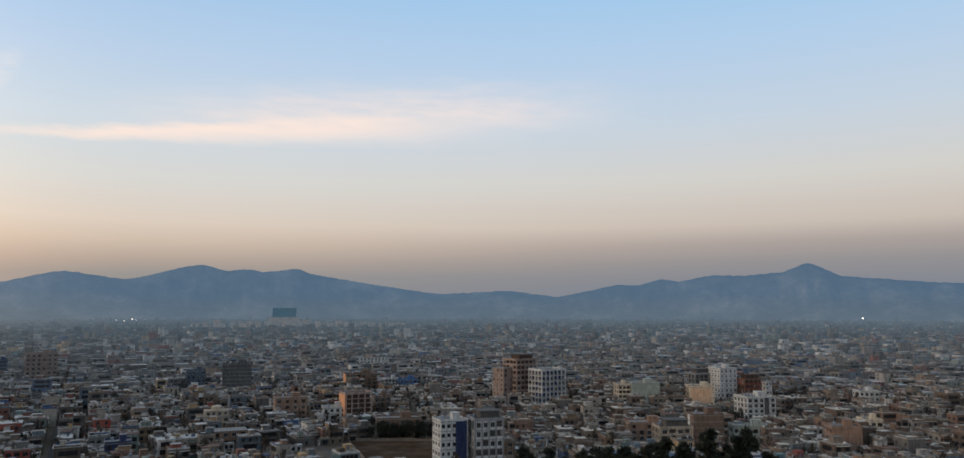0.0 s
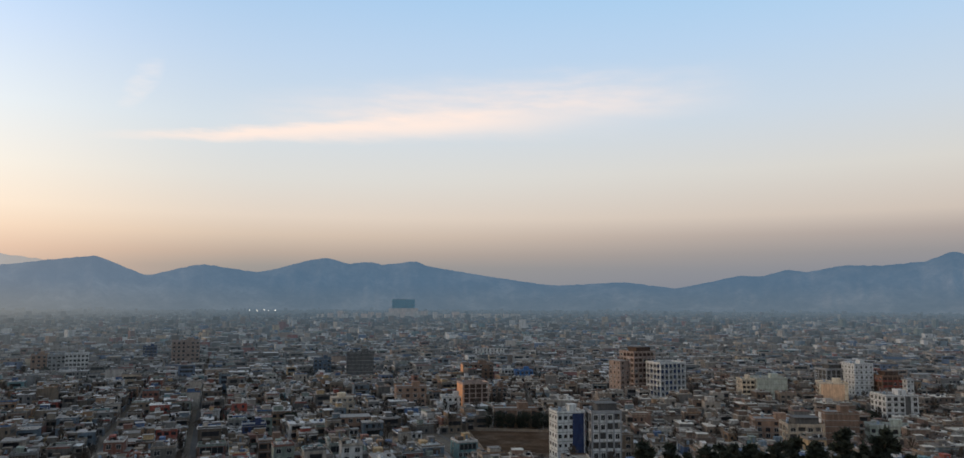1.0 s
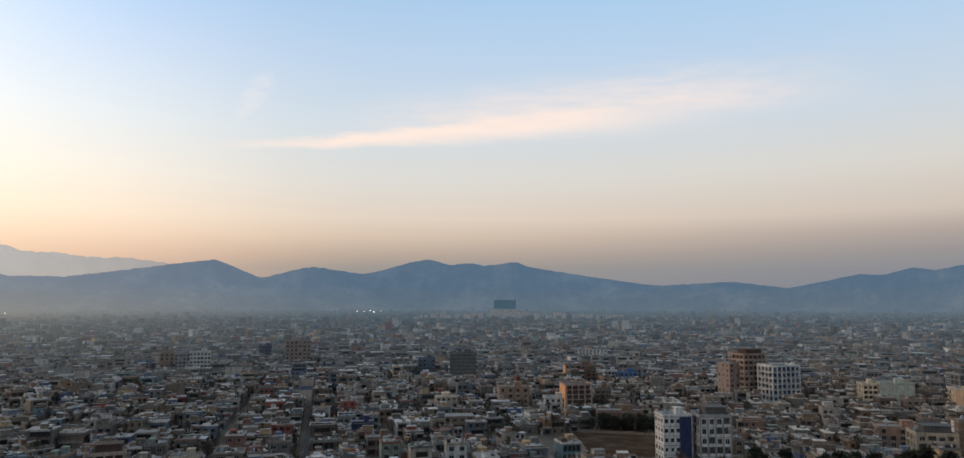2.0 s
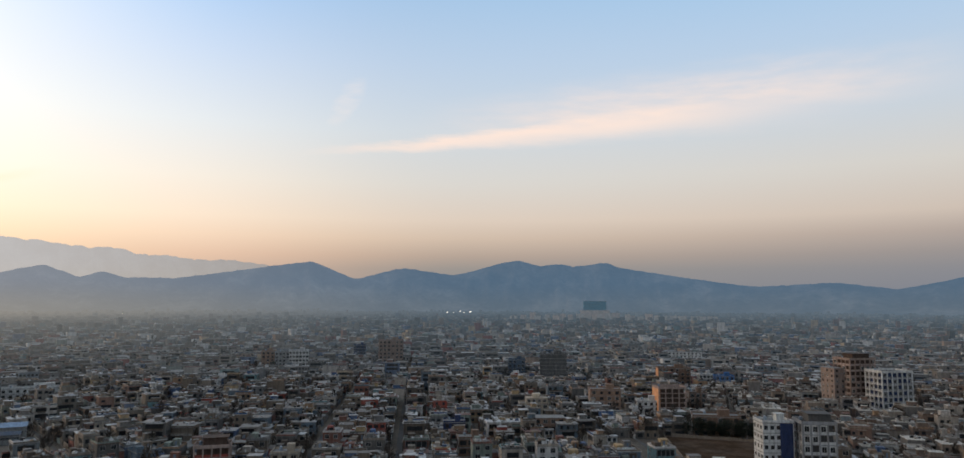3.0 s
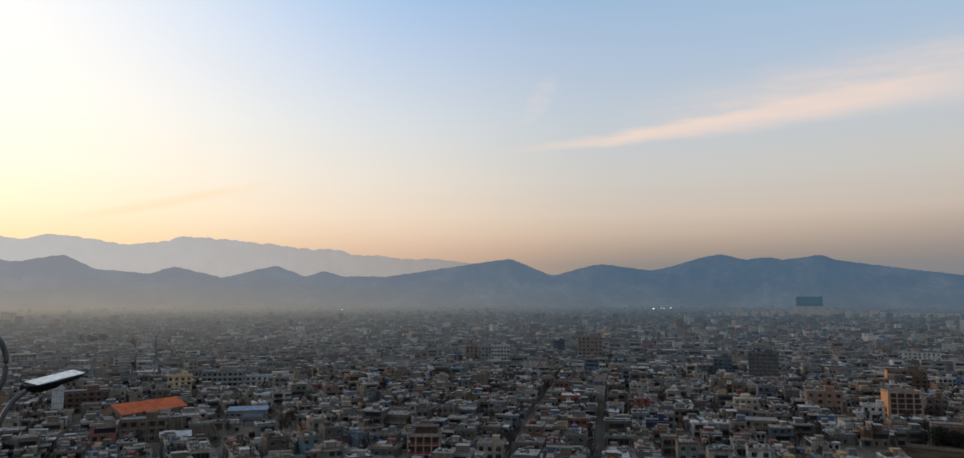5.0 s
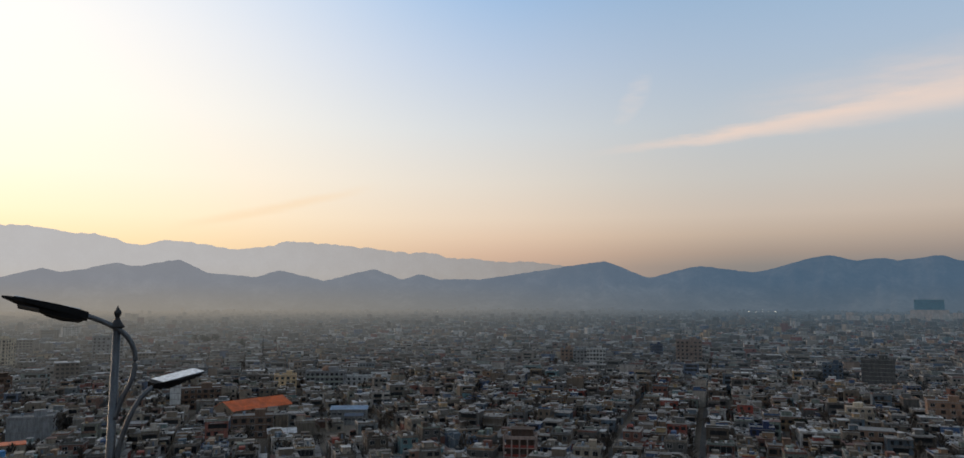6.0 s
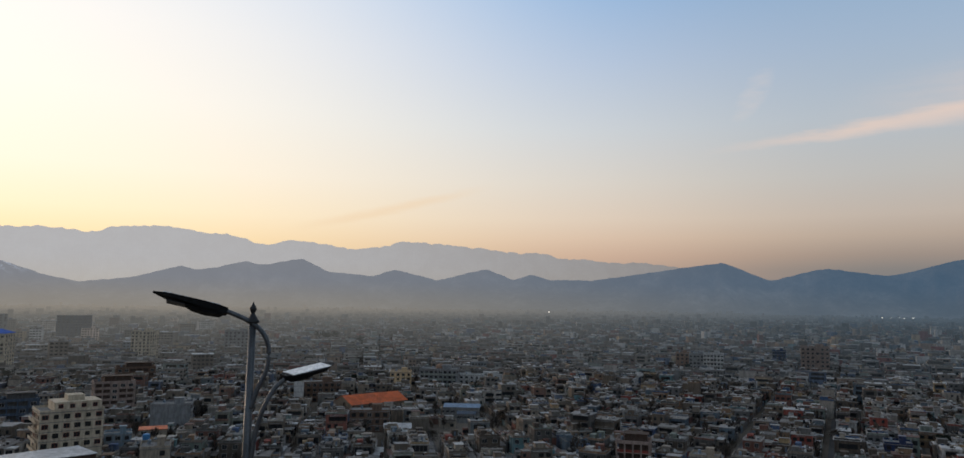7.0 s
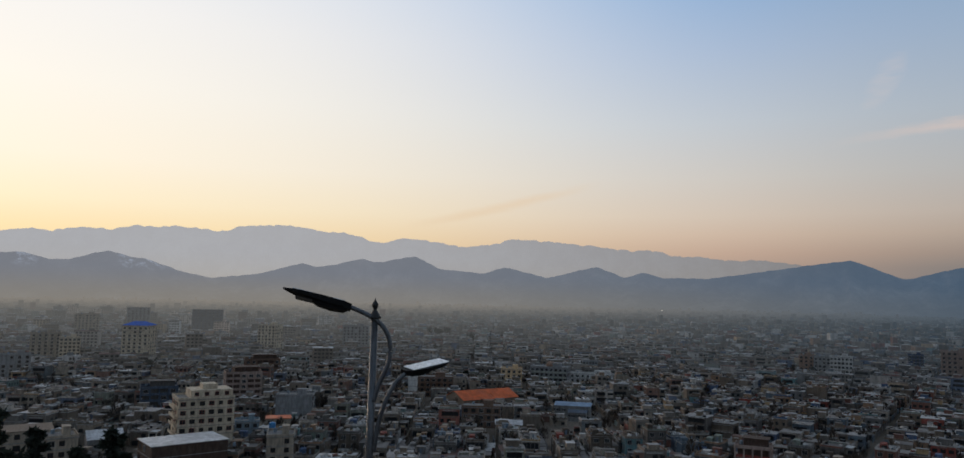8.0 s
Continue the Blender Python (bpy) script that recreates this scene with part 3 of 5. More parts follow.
def frame_block(name, label, x, y, w, d, h, floors, cols, side_cols, turn, bones, core, infill, filled=0.3, rails=("front", "left"), side=None, seed=1, pent=True):
    """A block whose concrete frame shows: slabs, columns, a recessed core painted dark as room shade, here and there a
    filled bay, solid rails on some faces.
    """
    k = random.Random(seed)
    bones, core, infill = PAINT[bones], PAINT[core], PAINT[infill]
    TAKEN.append((x, y, 0.62 * math.hypot(w, d)))
    top = tagged(new(name), label, "building")
    top.matrix_basis = pose(x, y, 0, 0, 0, turn)
    hx, hy, fh = w / 2, d / 2, (h - 1.0) / floors
    # no rooms inside: the core's dark paint takes the place of their shade
    part("core", slab(-hx + 1.1, hx - 1.1, -hy + 1.1, hy - 1.1, -1, h - 1.0), core, top, "solid dark core standing in for shaded rooms behind the frame")
    for f in range(1, floors + 1):
        part("floor_slab", slab(-hx - 0.15, hx + 0.15, -hy - 0.15, hy + 0.15, f * fh - 0.3, f * fh, 0.03), bones, top)
    part("parapet", ring_wall(hx + 0.1, hy + 0.1, h - 1.0, h, 0.2), bones, top)
    if pent:
        bm = slab(-hx * 0.5, hx * 0.8, -hy * 0.6, hy * 0.6, h - 1.0, h + 2.2, 0.05)
        bm_box(bm, -hx * 0.6, hx * 0.9, -hy * 0.7, hy * 0.7, h + 2.2, h + 2.4)
        part("roof_room", bm, core, top)
    part("water_tank", TANK, None, top, "grey plastic tank", at=pose(-hx * 0.7, hy * 0.3, h - 1.0))
    for face, a in FACES:
        out = pose(0, 0, 0, 0, 0, turn + a) @ Vector((0, -1, 0))
        if out.x * x + out.y * y > 0:
            continue
        wide, n = (w, cols) if a in (0, 180) else (d, side_cols)
        bay = wide / n
        if side and side[0] == face:
            part("blank_wall", slab(-wide / 2 + 0.02, wide / 2 - 0.02, -0.16, 1.0, 0, h - 1.3), PAINT[side[1]], top, "side wall painted in the warm tone of sunlight", at=face_pose(a, hx, hy, 0, 0))
            continue
        for i in range(n + 1):
            part("column", slab(-0.28, 0.28, -0.1, 0.46, -1, h - 1.3), bones, top, at=face_pose(a, hx, hy, (i / n - 0.5) * (wide - 0.6), 0))
        me = window_mesh(bay * 0.5, fh * 0.5, M_FRAME)
        panel = mesh_from(slab(-bay / 2 + 0.28, bay / 2 - 0.28, 0.15, 0.4, 0.02, fh - 0.32), "infill_panel", [infill])
        rail = mesh_from(slab(-bay / 2 + 0.28, bay / 2 - 0.28, 0.0, 0.14, 0.0, 1.0), "rail", [infill])
        for f in range(floors):
            for i in range(n):
                spot = face_pose(a, hx, hy, ((i + 0.5) / n - 0.5) * (wide - 0.6), f * fh)
                if k.random() < filled:
                    part("infill_panel", panel, None, top, at=spot)
                    part("window", me, None, top, at=spot @ pose(0, 0.15, fh * 0.52))
                elif face in rails and f:
                    part("rail", rail, None, top, at=spot)
    return top


def hall(name, label, x, y, w, d, eave, ridge, turn, sheet, wall):
    """A long shed with a low ribbed sheet-metal gable roof."""
    TAKEN.append((x, y, 0.6 * math.hypot(w, d)))
    top = tagged(new(name), label, "hall")
    top.matrix_basis = pose(x, y, 0, 0, 0, turn)
    hx, hy = w / 2, d / 2
    bm = slab(-hx, hx, -hy, hy, -1, eave)
    for s in (-1, 1):
        v = [bm.verts.new(p) for p in ((s * hx, -hy, eave), (s * hx, hy, eave), (s * hx, 0, ridge))]
        bm.faces.new(v)
    part("wall", bm, wall, top)
    for s in (-1, 1):
        bm = bmesh.new()
        run, rise = hy + 0.6, ridge - eave
        n = int(w / 1.2)
        rows = []
        for i in range(n + 1):
            x0 = -hx - 0.4 + i * (w + 0.8) / n
            for a, up in ((x0, 0.0), (x0 + 0.1, 0.12), (x0 + 0.3, 0.12), (x0 + 0.4, 0.0)):
                rows.append((bm.verts.new((a, s * run, eave + 0.1 + up - rise * 0.6 / hy)), bm.verts.new((a, 0, ridge + 0.1 + up))))
        for (a, b), (c, d2) in zip(rows, rows[1:]):
            bm.faces.new((a, c, d2, b) if s < 0 else (b, d2, c, a))
        part("roof_sheet", bm, sheet, top)
    for i in range(6):
        part("window", window_mesh(2.0, 1.2, M_FRAME), None, top, at=pose(-hx * 0.8 + i * hx * 0.32, -hy, eave * 0.62))
    return top


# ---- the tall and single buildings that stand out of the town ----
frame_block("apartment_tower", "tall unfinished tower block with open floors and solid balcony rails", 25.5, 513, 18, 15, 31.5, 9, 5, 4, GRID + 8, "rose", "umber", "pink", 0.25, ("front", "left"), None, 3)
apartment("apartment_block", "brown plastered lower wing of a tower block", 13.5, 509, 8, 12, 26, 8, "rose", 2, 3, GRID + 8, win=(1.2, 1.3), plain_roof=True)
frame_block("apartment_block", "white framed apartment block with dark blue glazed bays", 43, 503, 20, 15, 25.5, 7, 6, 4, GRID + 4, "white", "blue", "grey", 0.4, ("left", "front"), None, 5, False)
apartment("apartment_block", "white and navy apartment block beside the bare lot", -12.8, 300, 11.5, 9, 22, 6, "white", 5, 3, 24, accents=(("front", ("blue", 0.5, 4.6)),), win=(1.1, 1.2), frame_mat=M_DARK)
frame_block("apartment_block", "grey and white apartment block with open balconies", 1.0, 302, 12, 12, 22.5, 6, 4, 3, 16, "grey", "dark", "white", 0.4, ("front",), None, 8)
apartment("apartment_block", "pale green block with a blank side wall", 107, 504, 19, 14, 16.6, 5, "green", 5, 4, GRID - 22, bare=("front",))
apartment("apartment_block", "yellow ochre apartment wing with balconies", 93, 505, 8, 13, 15.4, 5, "cream", 3, 3, GRID - 22, balconies=("front",))
apartment("apartment_block", "cream block with a tall blank wall painted as sunlit", 139, 483, 16, 13, 16.5, 5, "cream", 4, 4, GRID - 34, bare=("front",), accents=(("front", ("sand", -0.08, 13.0)),), balconies=("left",), balcony_mat=PAINT["brown"])
apartment("apartment_tower", "white tower block with rows of small windows", 170, 533, 14, 13, 24, 7, "white", 4, 4, GRID - 10, win=(1.1, 1.2))
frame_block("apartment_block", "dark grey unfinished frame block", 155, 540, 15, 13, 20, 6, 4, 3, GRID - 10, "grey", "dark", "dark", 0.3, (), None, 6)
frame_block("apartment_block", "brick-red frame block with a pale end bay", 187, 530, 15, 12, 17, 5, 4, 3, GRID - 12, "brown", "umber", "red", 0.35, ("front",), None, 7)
apartment("apartment_block", "narrow white end bay of a brick-red block", 197, 528, 5, 11, 15.5, 5, "white", 2, 3, GRID - 12, win=(1.2, 1.3), plain_roof=True)
apartment("apartment_block", "white apartment block with black glazed strips", 157, 436, 18, 14, 15.6, 5, "white", 5, 4, GRID - 16, accents=(("front", ("dark", 0.35, 2.8)),), crown="posts")
frame_block("apartment_block", "dark concrete frame block with a side wall painted as sunlit", -74, 440, 16, 12, 17.0, 6, 4, 3, GRID - 2, "pink", "umber", "brown", 0.05, (), ("left", "apricot"), 4, False)
apartment("office_block", "dark grey bare slab with a scaffolded edge", -196, 600, 22, 14, 21.7, 7, "dark", 6, 4, GRID - 10, bare=("front",), crown="posts")
apartment("apartment_block", "long brown block with balconies and an end wall painted as sunlit", -95, 584, 24, 11, 15.5, 5, "brown", 6, 3, GRID - 8, balconies=("front",), bare=("left",), accents=(("left", ("apricot", 0.0, 10.0)),))
apartment("town_house", "long brown house with balconies above the bare lot", -43, 386, 22, 11, 10.4, 3, "brown", 6, 3, 12, balconies=("front",))
apartment("town_house", "orange-beige house with white window frames", 82, 380, 19, 12, 9.5, 3, "brick", 5, 3, GRID - 26)
frame_block("apartment_block", "beige block with dark open balconies", 86, 344, 15, 12, 13, 4, 4, 3, GRID - 24, "beige", "dark", "beige", 0.35, ("front",), None, 12)
apartment("apartment_block", "brown brick block with a pale stair strip", 108, 369, 15, 12, 15, 5, "brown", 3, 3, GRID - 24, accents=(("left", ("white", 0.0, 3.0)),), bare=("front",))
apartment("apartment_block", "pinkish apartment block with open balconies", -381, 648, 24, 15, 26.6, 7, "rose", 6, 4, GRID + 4, balconies=("front",))
apartment("apartment_block", "orange balconied end of a long block", -471, 573, 12, 13, 17.6, 5, "brick", 3, 3, GRID + 8, balconies=("front",))
apartment("apartment_block", "grey middle of a long block", -457, 579, 17, 12, 17, 5, "grey", 5, 3, GRID + 8)
apartment("apartment_block", "white apartment block with many windows", -440, 579, 18, 13, 18.7, 5, "white", 6, 4, GRID + 8, balconies=("front",))
apartment("office_block", "deep blue glazed block", -452, 702, 13, 12, 17, 5, "blue", 4, 4, GRID + 4)
apartment("town_house", "bright blue house with dark windows", -153, 319, 10, 10, 10, 3, "blue", 3, 3, GRID)
apartment("town_house", "white house with a roof room", -86, 437, 13, 10, 9, 3, "white", 4, 3, GRID - 10)
apartment("apartment_block", "ochre brown block with a blank end", -112, 440, 18, 12, 14, 4, "brick", 4, 3, GRID - 8, bare=("left",))
apartment("office_block", "yellow office block with square dark windows", -471, 266, 15, 12, 13.5, 4, "ochre", 4, 3, 60)
apartment("school", "long grey school with pale floor bands and a small dome", -466, 296, 27, 16, 14.7, 4, "grey", 8, 5, 48, crown="dome", balconies=("front",), balcony_mat=PAINT["green"])
apartment("school", "low grey school wing with a flat roof", -474, 338, 48, 10, 7.5, 2, "white", 12, 3, 48)
apartment("office_block", "brown office block with dark ribbon windows", -446, 194, 25, 15, 12.7, 4, "brown", 7, 4, 68, balconies=("front",))
apartment("apartment_block", "narrow white slab with a blank side", -424, 171, 5.5, 12, 17.4, 5, "white", 2, 4, 68, bare=("front",))
hall("sports_hall", "long hall under a bright orange sheet-metal roof", -385, 198, 37, 19, 7.0, 11.0, 97, PAINT["orange"], M_MUD)
hall("market_hall", "low hall under a pale blue sheet-metal roof", -345, 234, 19, 9, 6.2, 7.6, 50, PAINT["bluesheet"], M_CONCRETE)
hall("shed", "small lean-to under a dull blue sheet", -332, 228, 9, 7, 4.6, 5.6, 50, PAINT["slate"], M_CONCRETE)
apartment("town_house", "brown house with a flat roof and small windows", -336, 173, 19, 13, 10.7, 3, "brown", 5, 3, 60)
hall("shed", "small shed under a white sheet-metal roof", -314, 176, 12, 8, 4.6, 6.2, 62, PAINT["sheet"], M_CONCRETE)
frame_block("town_house", "open concrete frame house with a red roof edge", -207, 222, 13, 10, 11.5, 3, 4, 3, GRID + 10, "pink", "umber", "red", 0.2, ("front",), None, 14)
apartment("town_house", "tan house with a plain front", -180, 231, 10, 9, 9.7, 3, "beige", 3, 3, GRID)
apartment("apartment_tower", "cream tower block with dark corner strips and a blue roof", -708, 31, 22, 19, 33, 10, "cream", 5, 4, 66, accents=(("left", ("dark", 0.3, 4.0)),), crown="hip")
apartment("apartment_tower", "cream tower block with rows of windows", -794, 159, 19, 18, 29.8, 9, "cream", 5, 4, 52)
apartment("apartment_block", "cream seven-storey apartment block with red-curtained windows and corner balconies", -312, 38, 20.5, 15, 24.0, 7, "cream", 6, 4, 94, balconies=("left",), crown="penthouse", frame_mat=PAINT["red"], win=(1.8, 1.5))
frame_block("apartment_block", "pinkish stone block with rows of open balconies", -446, 75, 20, 14, 19, 6, 5, 4, 86, "pink", "umber", "pink", 0.35, ("front", "left"), None, 10)
frame_block("apartment_block", "red-brown block with open floors", -549, 105, 24, 14, 17, 5, 6, 4, 84, "brown", "umber", "brown", 0.3, ("front",), None, 9)
apartment("town_house", "grey house with a blank white side wall", -388, 92, 18, 13, 13, 4, "grey", 4, 3, 70, bare=("front",), balconies=("left",))
frame_block("apartment_block", "dark blue-grey block with horizontal balconies", -430, 30, 18, 14, 14.4, 4, 4, 3, 88, "slate", "dark", "slate", 0.3, ("front", "left"), None, 11)
apartment("apartment_block", "grey-beige block with a stepped roof", -748, -41, 23, 15, 25, 8, "beige", 5, 4, 96, crown="posts")
apartment("apartment_block", "pale apartment block with lattice balconies", -732, -22, 16, 13, 22, 7, "cream", 5, 4, 94, balconies=("front",))
apartment("office_block", "grey office block with vertical windows", -854, 270, 30, 16, 26, 7, "grey", 7, 4, 74)
apartment("apartment_block", "plain grey housing block of six floors", -600, -50, 18, 13, 18.7, 6, "grey", 4, 3, 98)
apartment("apartment_block", "pale beige housing block of eight floors", -1140, -16, 30, 15, 29, 8, "beige", 7, 4, 92)
apartment("office_block", "dark office slab with haze painted into its walls", -1212, 50, 31, 16, 37, 10, "grey", 6, 4, 88, plain_roof=True)
apartment("office_block", "wide dark office slab with haze painted into its walls", -1205, 146, 44, 16, 35, 9, "slate", 8, 4, 84, plain_roof=True)
apartment("school", "long low white school with rows of windows", -125, 850, 36, 12, 10.5, 3, "white", 9, 3, 9, plain_roof=True)
apartment("town_house", "bright blue house with pale windows", -60, 600, 14, 10, 9.5, 3, "azure", 4, 3, GRID - 10)
apartment("town_house", "white house beside a blue one", -74, 606, 11, 9, 9.5, 3, "white", 4, 3, GRID - 10)
apartment("apartment_block", "slate blue block beside a dark slab", -225, 590, 14, 11, 17, 5, "slate", 4, 3, GRID - 6, balconies=("front",))
apartment("town_house", "brown-orange house with a long balcony", -121, 362, 15.5, 10, 8.2, 2, "brick", 4, 3, GRID - 4, balconies=("front",), plain_roof=True)
apartment("town_house", "beige house with a tall roof room", -141, 396, 16, 10, 9.5, 3, "beige", 4, 3, GRID - 4, balconies=("front",), crown="penthouse")
apartment("town_house", "brown house with wide dark windows", -134, 296, 11, 10, 8.0, 2, "brown", 3, 3, GRID + 2, win=(2.6, 1.7))
apartment("town_house", "dull red house with small windows", -62, 460, 10, 10, 12.5, 4, "brown", 3, 3, GRID - 6)
apartment("town_house", "white house with a stepped roof", 258, 508, 13, 10, 11, 3, "white", 4, 3, GRID - 30)
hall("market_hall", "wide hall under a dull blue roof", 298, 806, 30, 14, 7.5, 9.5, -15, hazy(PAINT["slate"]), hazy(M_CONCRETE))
apartment("town_house", "dark brown brick house with a flat grey roof", -272, 27.5, 24.5, 16, 15.6, 4, "umber", 2, 3, 102, bare=("front",), roof=PAINT["sheet"], plain_roof=True)
apartment("apartment_block", "narrow white block with a dark brick side", -268, 59, 9, 12, 16, 5, "beige", 2, 3, 76, balconies=("left",))
apartment("town_house", "brick house with a blank orange wall", 166, 350, 13, 12, 12.4, 3, "brick", 3, 3, GRID - 34, bare=("front",))
apartment("town_house", "pale grey house with a long window band", 131, 372, 18, 10, 9, 2, "green", 6, 3, GRID - 34)
apartment("town_house", "cream corner house with a roof terrace", 190, 372, 9, 9, 12, 3, "cream", 3, 3, GRID - 34)
apartment("far_tower", "wide dark teal tower at the far edge of town", -669, 2514, 78, 20, 66, 12, "far_teal", 10, 3, 15, bare=("front", "left", "right"), plain_roof=True)

apartment("town_house", "weathered beige house with a flat terrace", -291, -20, 16, 14, 19.0, 5, "beige", 4, 3, 96, bare=("left",), plain_roof=True, roof=M_MUD)
apartment("town_house", "grey-beige house with an uneven roof", -278, -9, 9, 12, 18.2, 5, "beige", 3, 3, 98)
hall("shed", "workshop under a pale sheet-metal roof", -330, 4, 12, 11, 7.0, 9.6, 96, PAINT["sheet"], M_CONCRETE)
apartment("town_house", "small house under a flat orange roof", -352, 76, 11, 9, 8.0, 2, "beige", 3, 2, 78, roof=PAINT["orange"], plain_roof=True)
apartment("town_house", "pale blue and white house", -340, 60, 10, 9, 9.0, 3, "sky", 3, 2, 80)

# ---- the common town: blocks of two rows of lots between parallel streets, in three districts ----
STREET0, PITCH, ROAD = -7.0, 37.0, 3.4
TAKEN += [(-32, 316, 20), (-302, 207, 13), (-324, 222, 9), (-290, 186, 10)]
TAKEN.append((-40, 345, 31))  # bare lot
TAKEN += [(-70, 426, 8), (-78, 414, 5), (-90, 346, 11), (-104, 322, 9), (-72, 318, 9)]  # walled gardens; the first two circles keep the camera's view of a block clear
VIEW = (-42.0, 105.0)
DISTRICTS = [(-42.0, 7.0, 9.0), (7.0, 47.0, GRID), (47.0, 105.0, 63.0)]  # from, to, bearing of the streets


def bearing(x, y):
    return math.degrees(math.atan2(-x, y))


def axes(turn):
    return heading(turn), Vector((math.cos(radians(turn)), math.sin(radians(turn)), 0.0))


def street_width(turn, k):
    """Two straight streets lie open to the hill; the other lanes are narrow and uneven."""
    return ROAD if turn == GRID and k in (0, -1) else 2.0


def lots(r0, r1, per_block, short, longest):
    """Lots of the town: middle, length along the street, depth, the street's bearing and the distance from the hill."""
    out = []
    for lo, hi, turn in DISTRICTS:
        along, across = axes(turn)
        for k in range(-34, 34):
            w0 = STREET0 + PITCH * k + street_width(turn, k) / 2
            w1 = STREET0 + PITCH * (k + 1) - street_width(turn, k + 1) / 2
            deep = (w1 - w0) / per_block
            for row in range(per_block):
                open_side = turn == GRID and (k in (0, -1) and row == 0 or k in (-1, -2) and row == per_block - 1)
                u, n, bend = -1150.0, 0, 0.0
                while u < 1150:
                    long = rng.uniform(short, longest)
                    n += 1
                    if n % 7 == 0 and not (open_side and abs(u) < 430):
                        bend = rng.uniform(-2.6, 2.6)
                    if n % 11 == 0:
                        u += 3.0
                    m = u + long / 2
                    u += long + (0.0 if rng.random() < 0.8 else rng.uniform(0.8, 2.5))
                    p = along * m + across * (w0 + deep * (row + 0.5) + bend)
                    r, b = math.hypot(p.x, p.y), bearing(p.x, p.y)
                    if not r0 < r < r1 or not lo < b < hi:
                        continue
                    if any((p.x - x) ** 2 + (p.y - y) ** 2 < (c + 4) ** 2 for x, y, c in TAKEN):
                        continue
                    if rng.random() < 0.05:
                        continue
                    out.append((p.x, p.y, long, deep, turn, r))
    return out


def boxes_object(name, label, rows, mats, category="houses"):
    """Many boxes as one mesh: rows of middle x, y, z0, z1, half sizes, turn in degrees, slot of the sides and of the top."""
    a = np.array(rows, dtype=float)
    n = len(a)
    sx, sy = np.array([-1, 1, 1, -1]), np.array([-1, -1, 1, 1])
    c, s = np.cos(np.radians(a[:, 6])), np.sin(np.radians(a[:, 6]))
    lx, ly = a[:, 4:5] * sx, a[:, 5:6] * sy
    x, y = a[:, 0:1] + lx * c[:, None] - ly * s[:, None], a[:, 1:2] + lx * s[:, None] + ly * c[:, None]
    v = np.empty((n, 8, 3))
    v[:, :4, 0], v[:, 4:, 0], v[:, :4, 1], v[:, 4:, 1] = x, x, y, y
    v[:, :4, 2], v[:, 4:, 2] = a[:, 2:3], a[:, 3:4]
    quads = np.array([(0, 1, 5, 4), (1, 2, 6, 5), (2, 3, 7, 6), (3, 0, 4, 7), (4, 5, 6, 7)])
    f = (np.arange(n)[:, None, None] * 8 + quads[None]).reshape(-1, 4)
    slots = np.repeat(a[:, 7:8], 5, axis=1)
    slots[:, 4] = a[:, 8]
    me = bpy.data.meshes.new(name)
    me.vertices.add(n * 8)
    me.vertices.foreach_set("co", v.reshape(-1))
    me.loops.add(n * 20)
    me.loops.foreach_set("vertex_index", f.reshape(-1).astype(np.int32))
    me.polygons.add(n * 5)
    me.polygons.foreach_set("loop_start", np.arange(0, n * 20, 4, dtype=np.int32))
    for m in mats:
        me.materials.append(m)
    me.polygons.foreach_set("material_index", slots.reshape(-1).astype(np.int32))
    me.polygons.foreach_set("use_smooth", [False] * (n * 5))
    me.update(calc_edges=True)
    return tagged(new(name, me), label, category, kind="stuff")


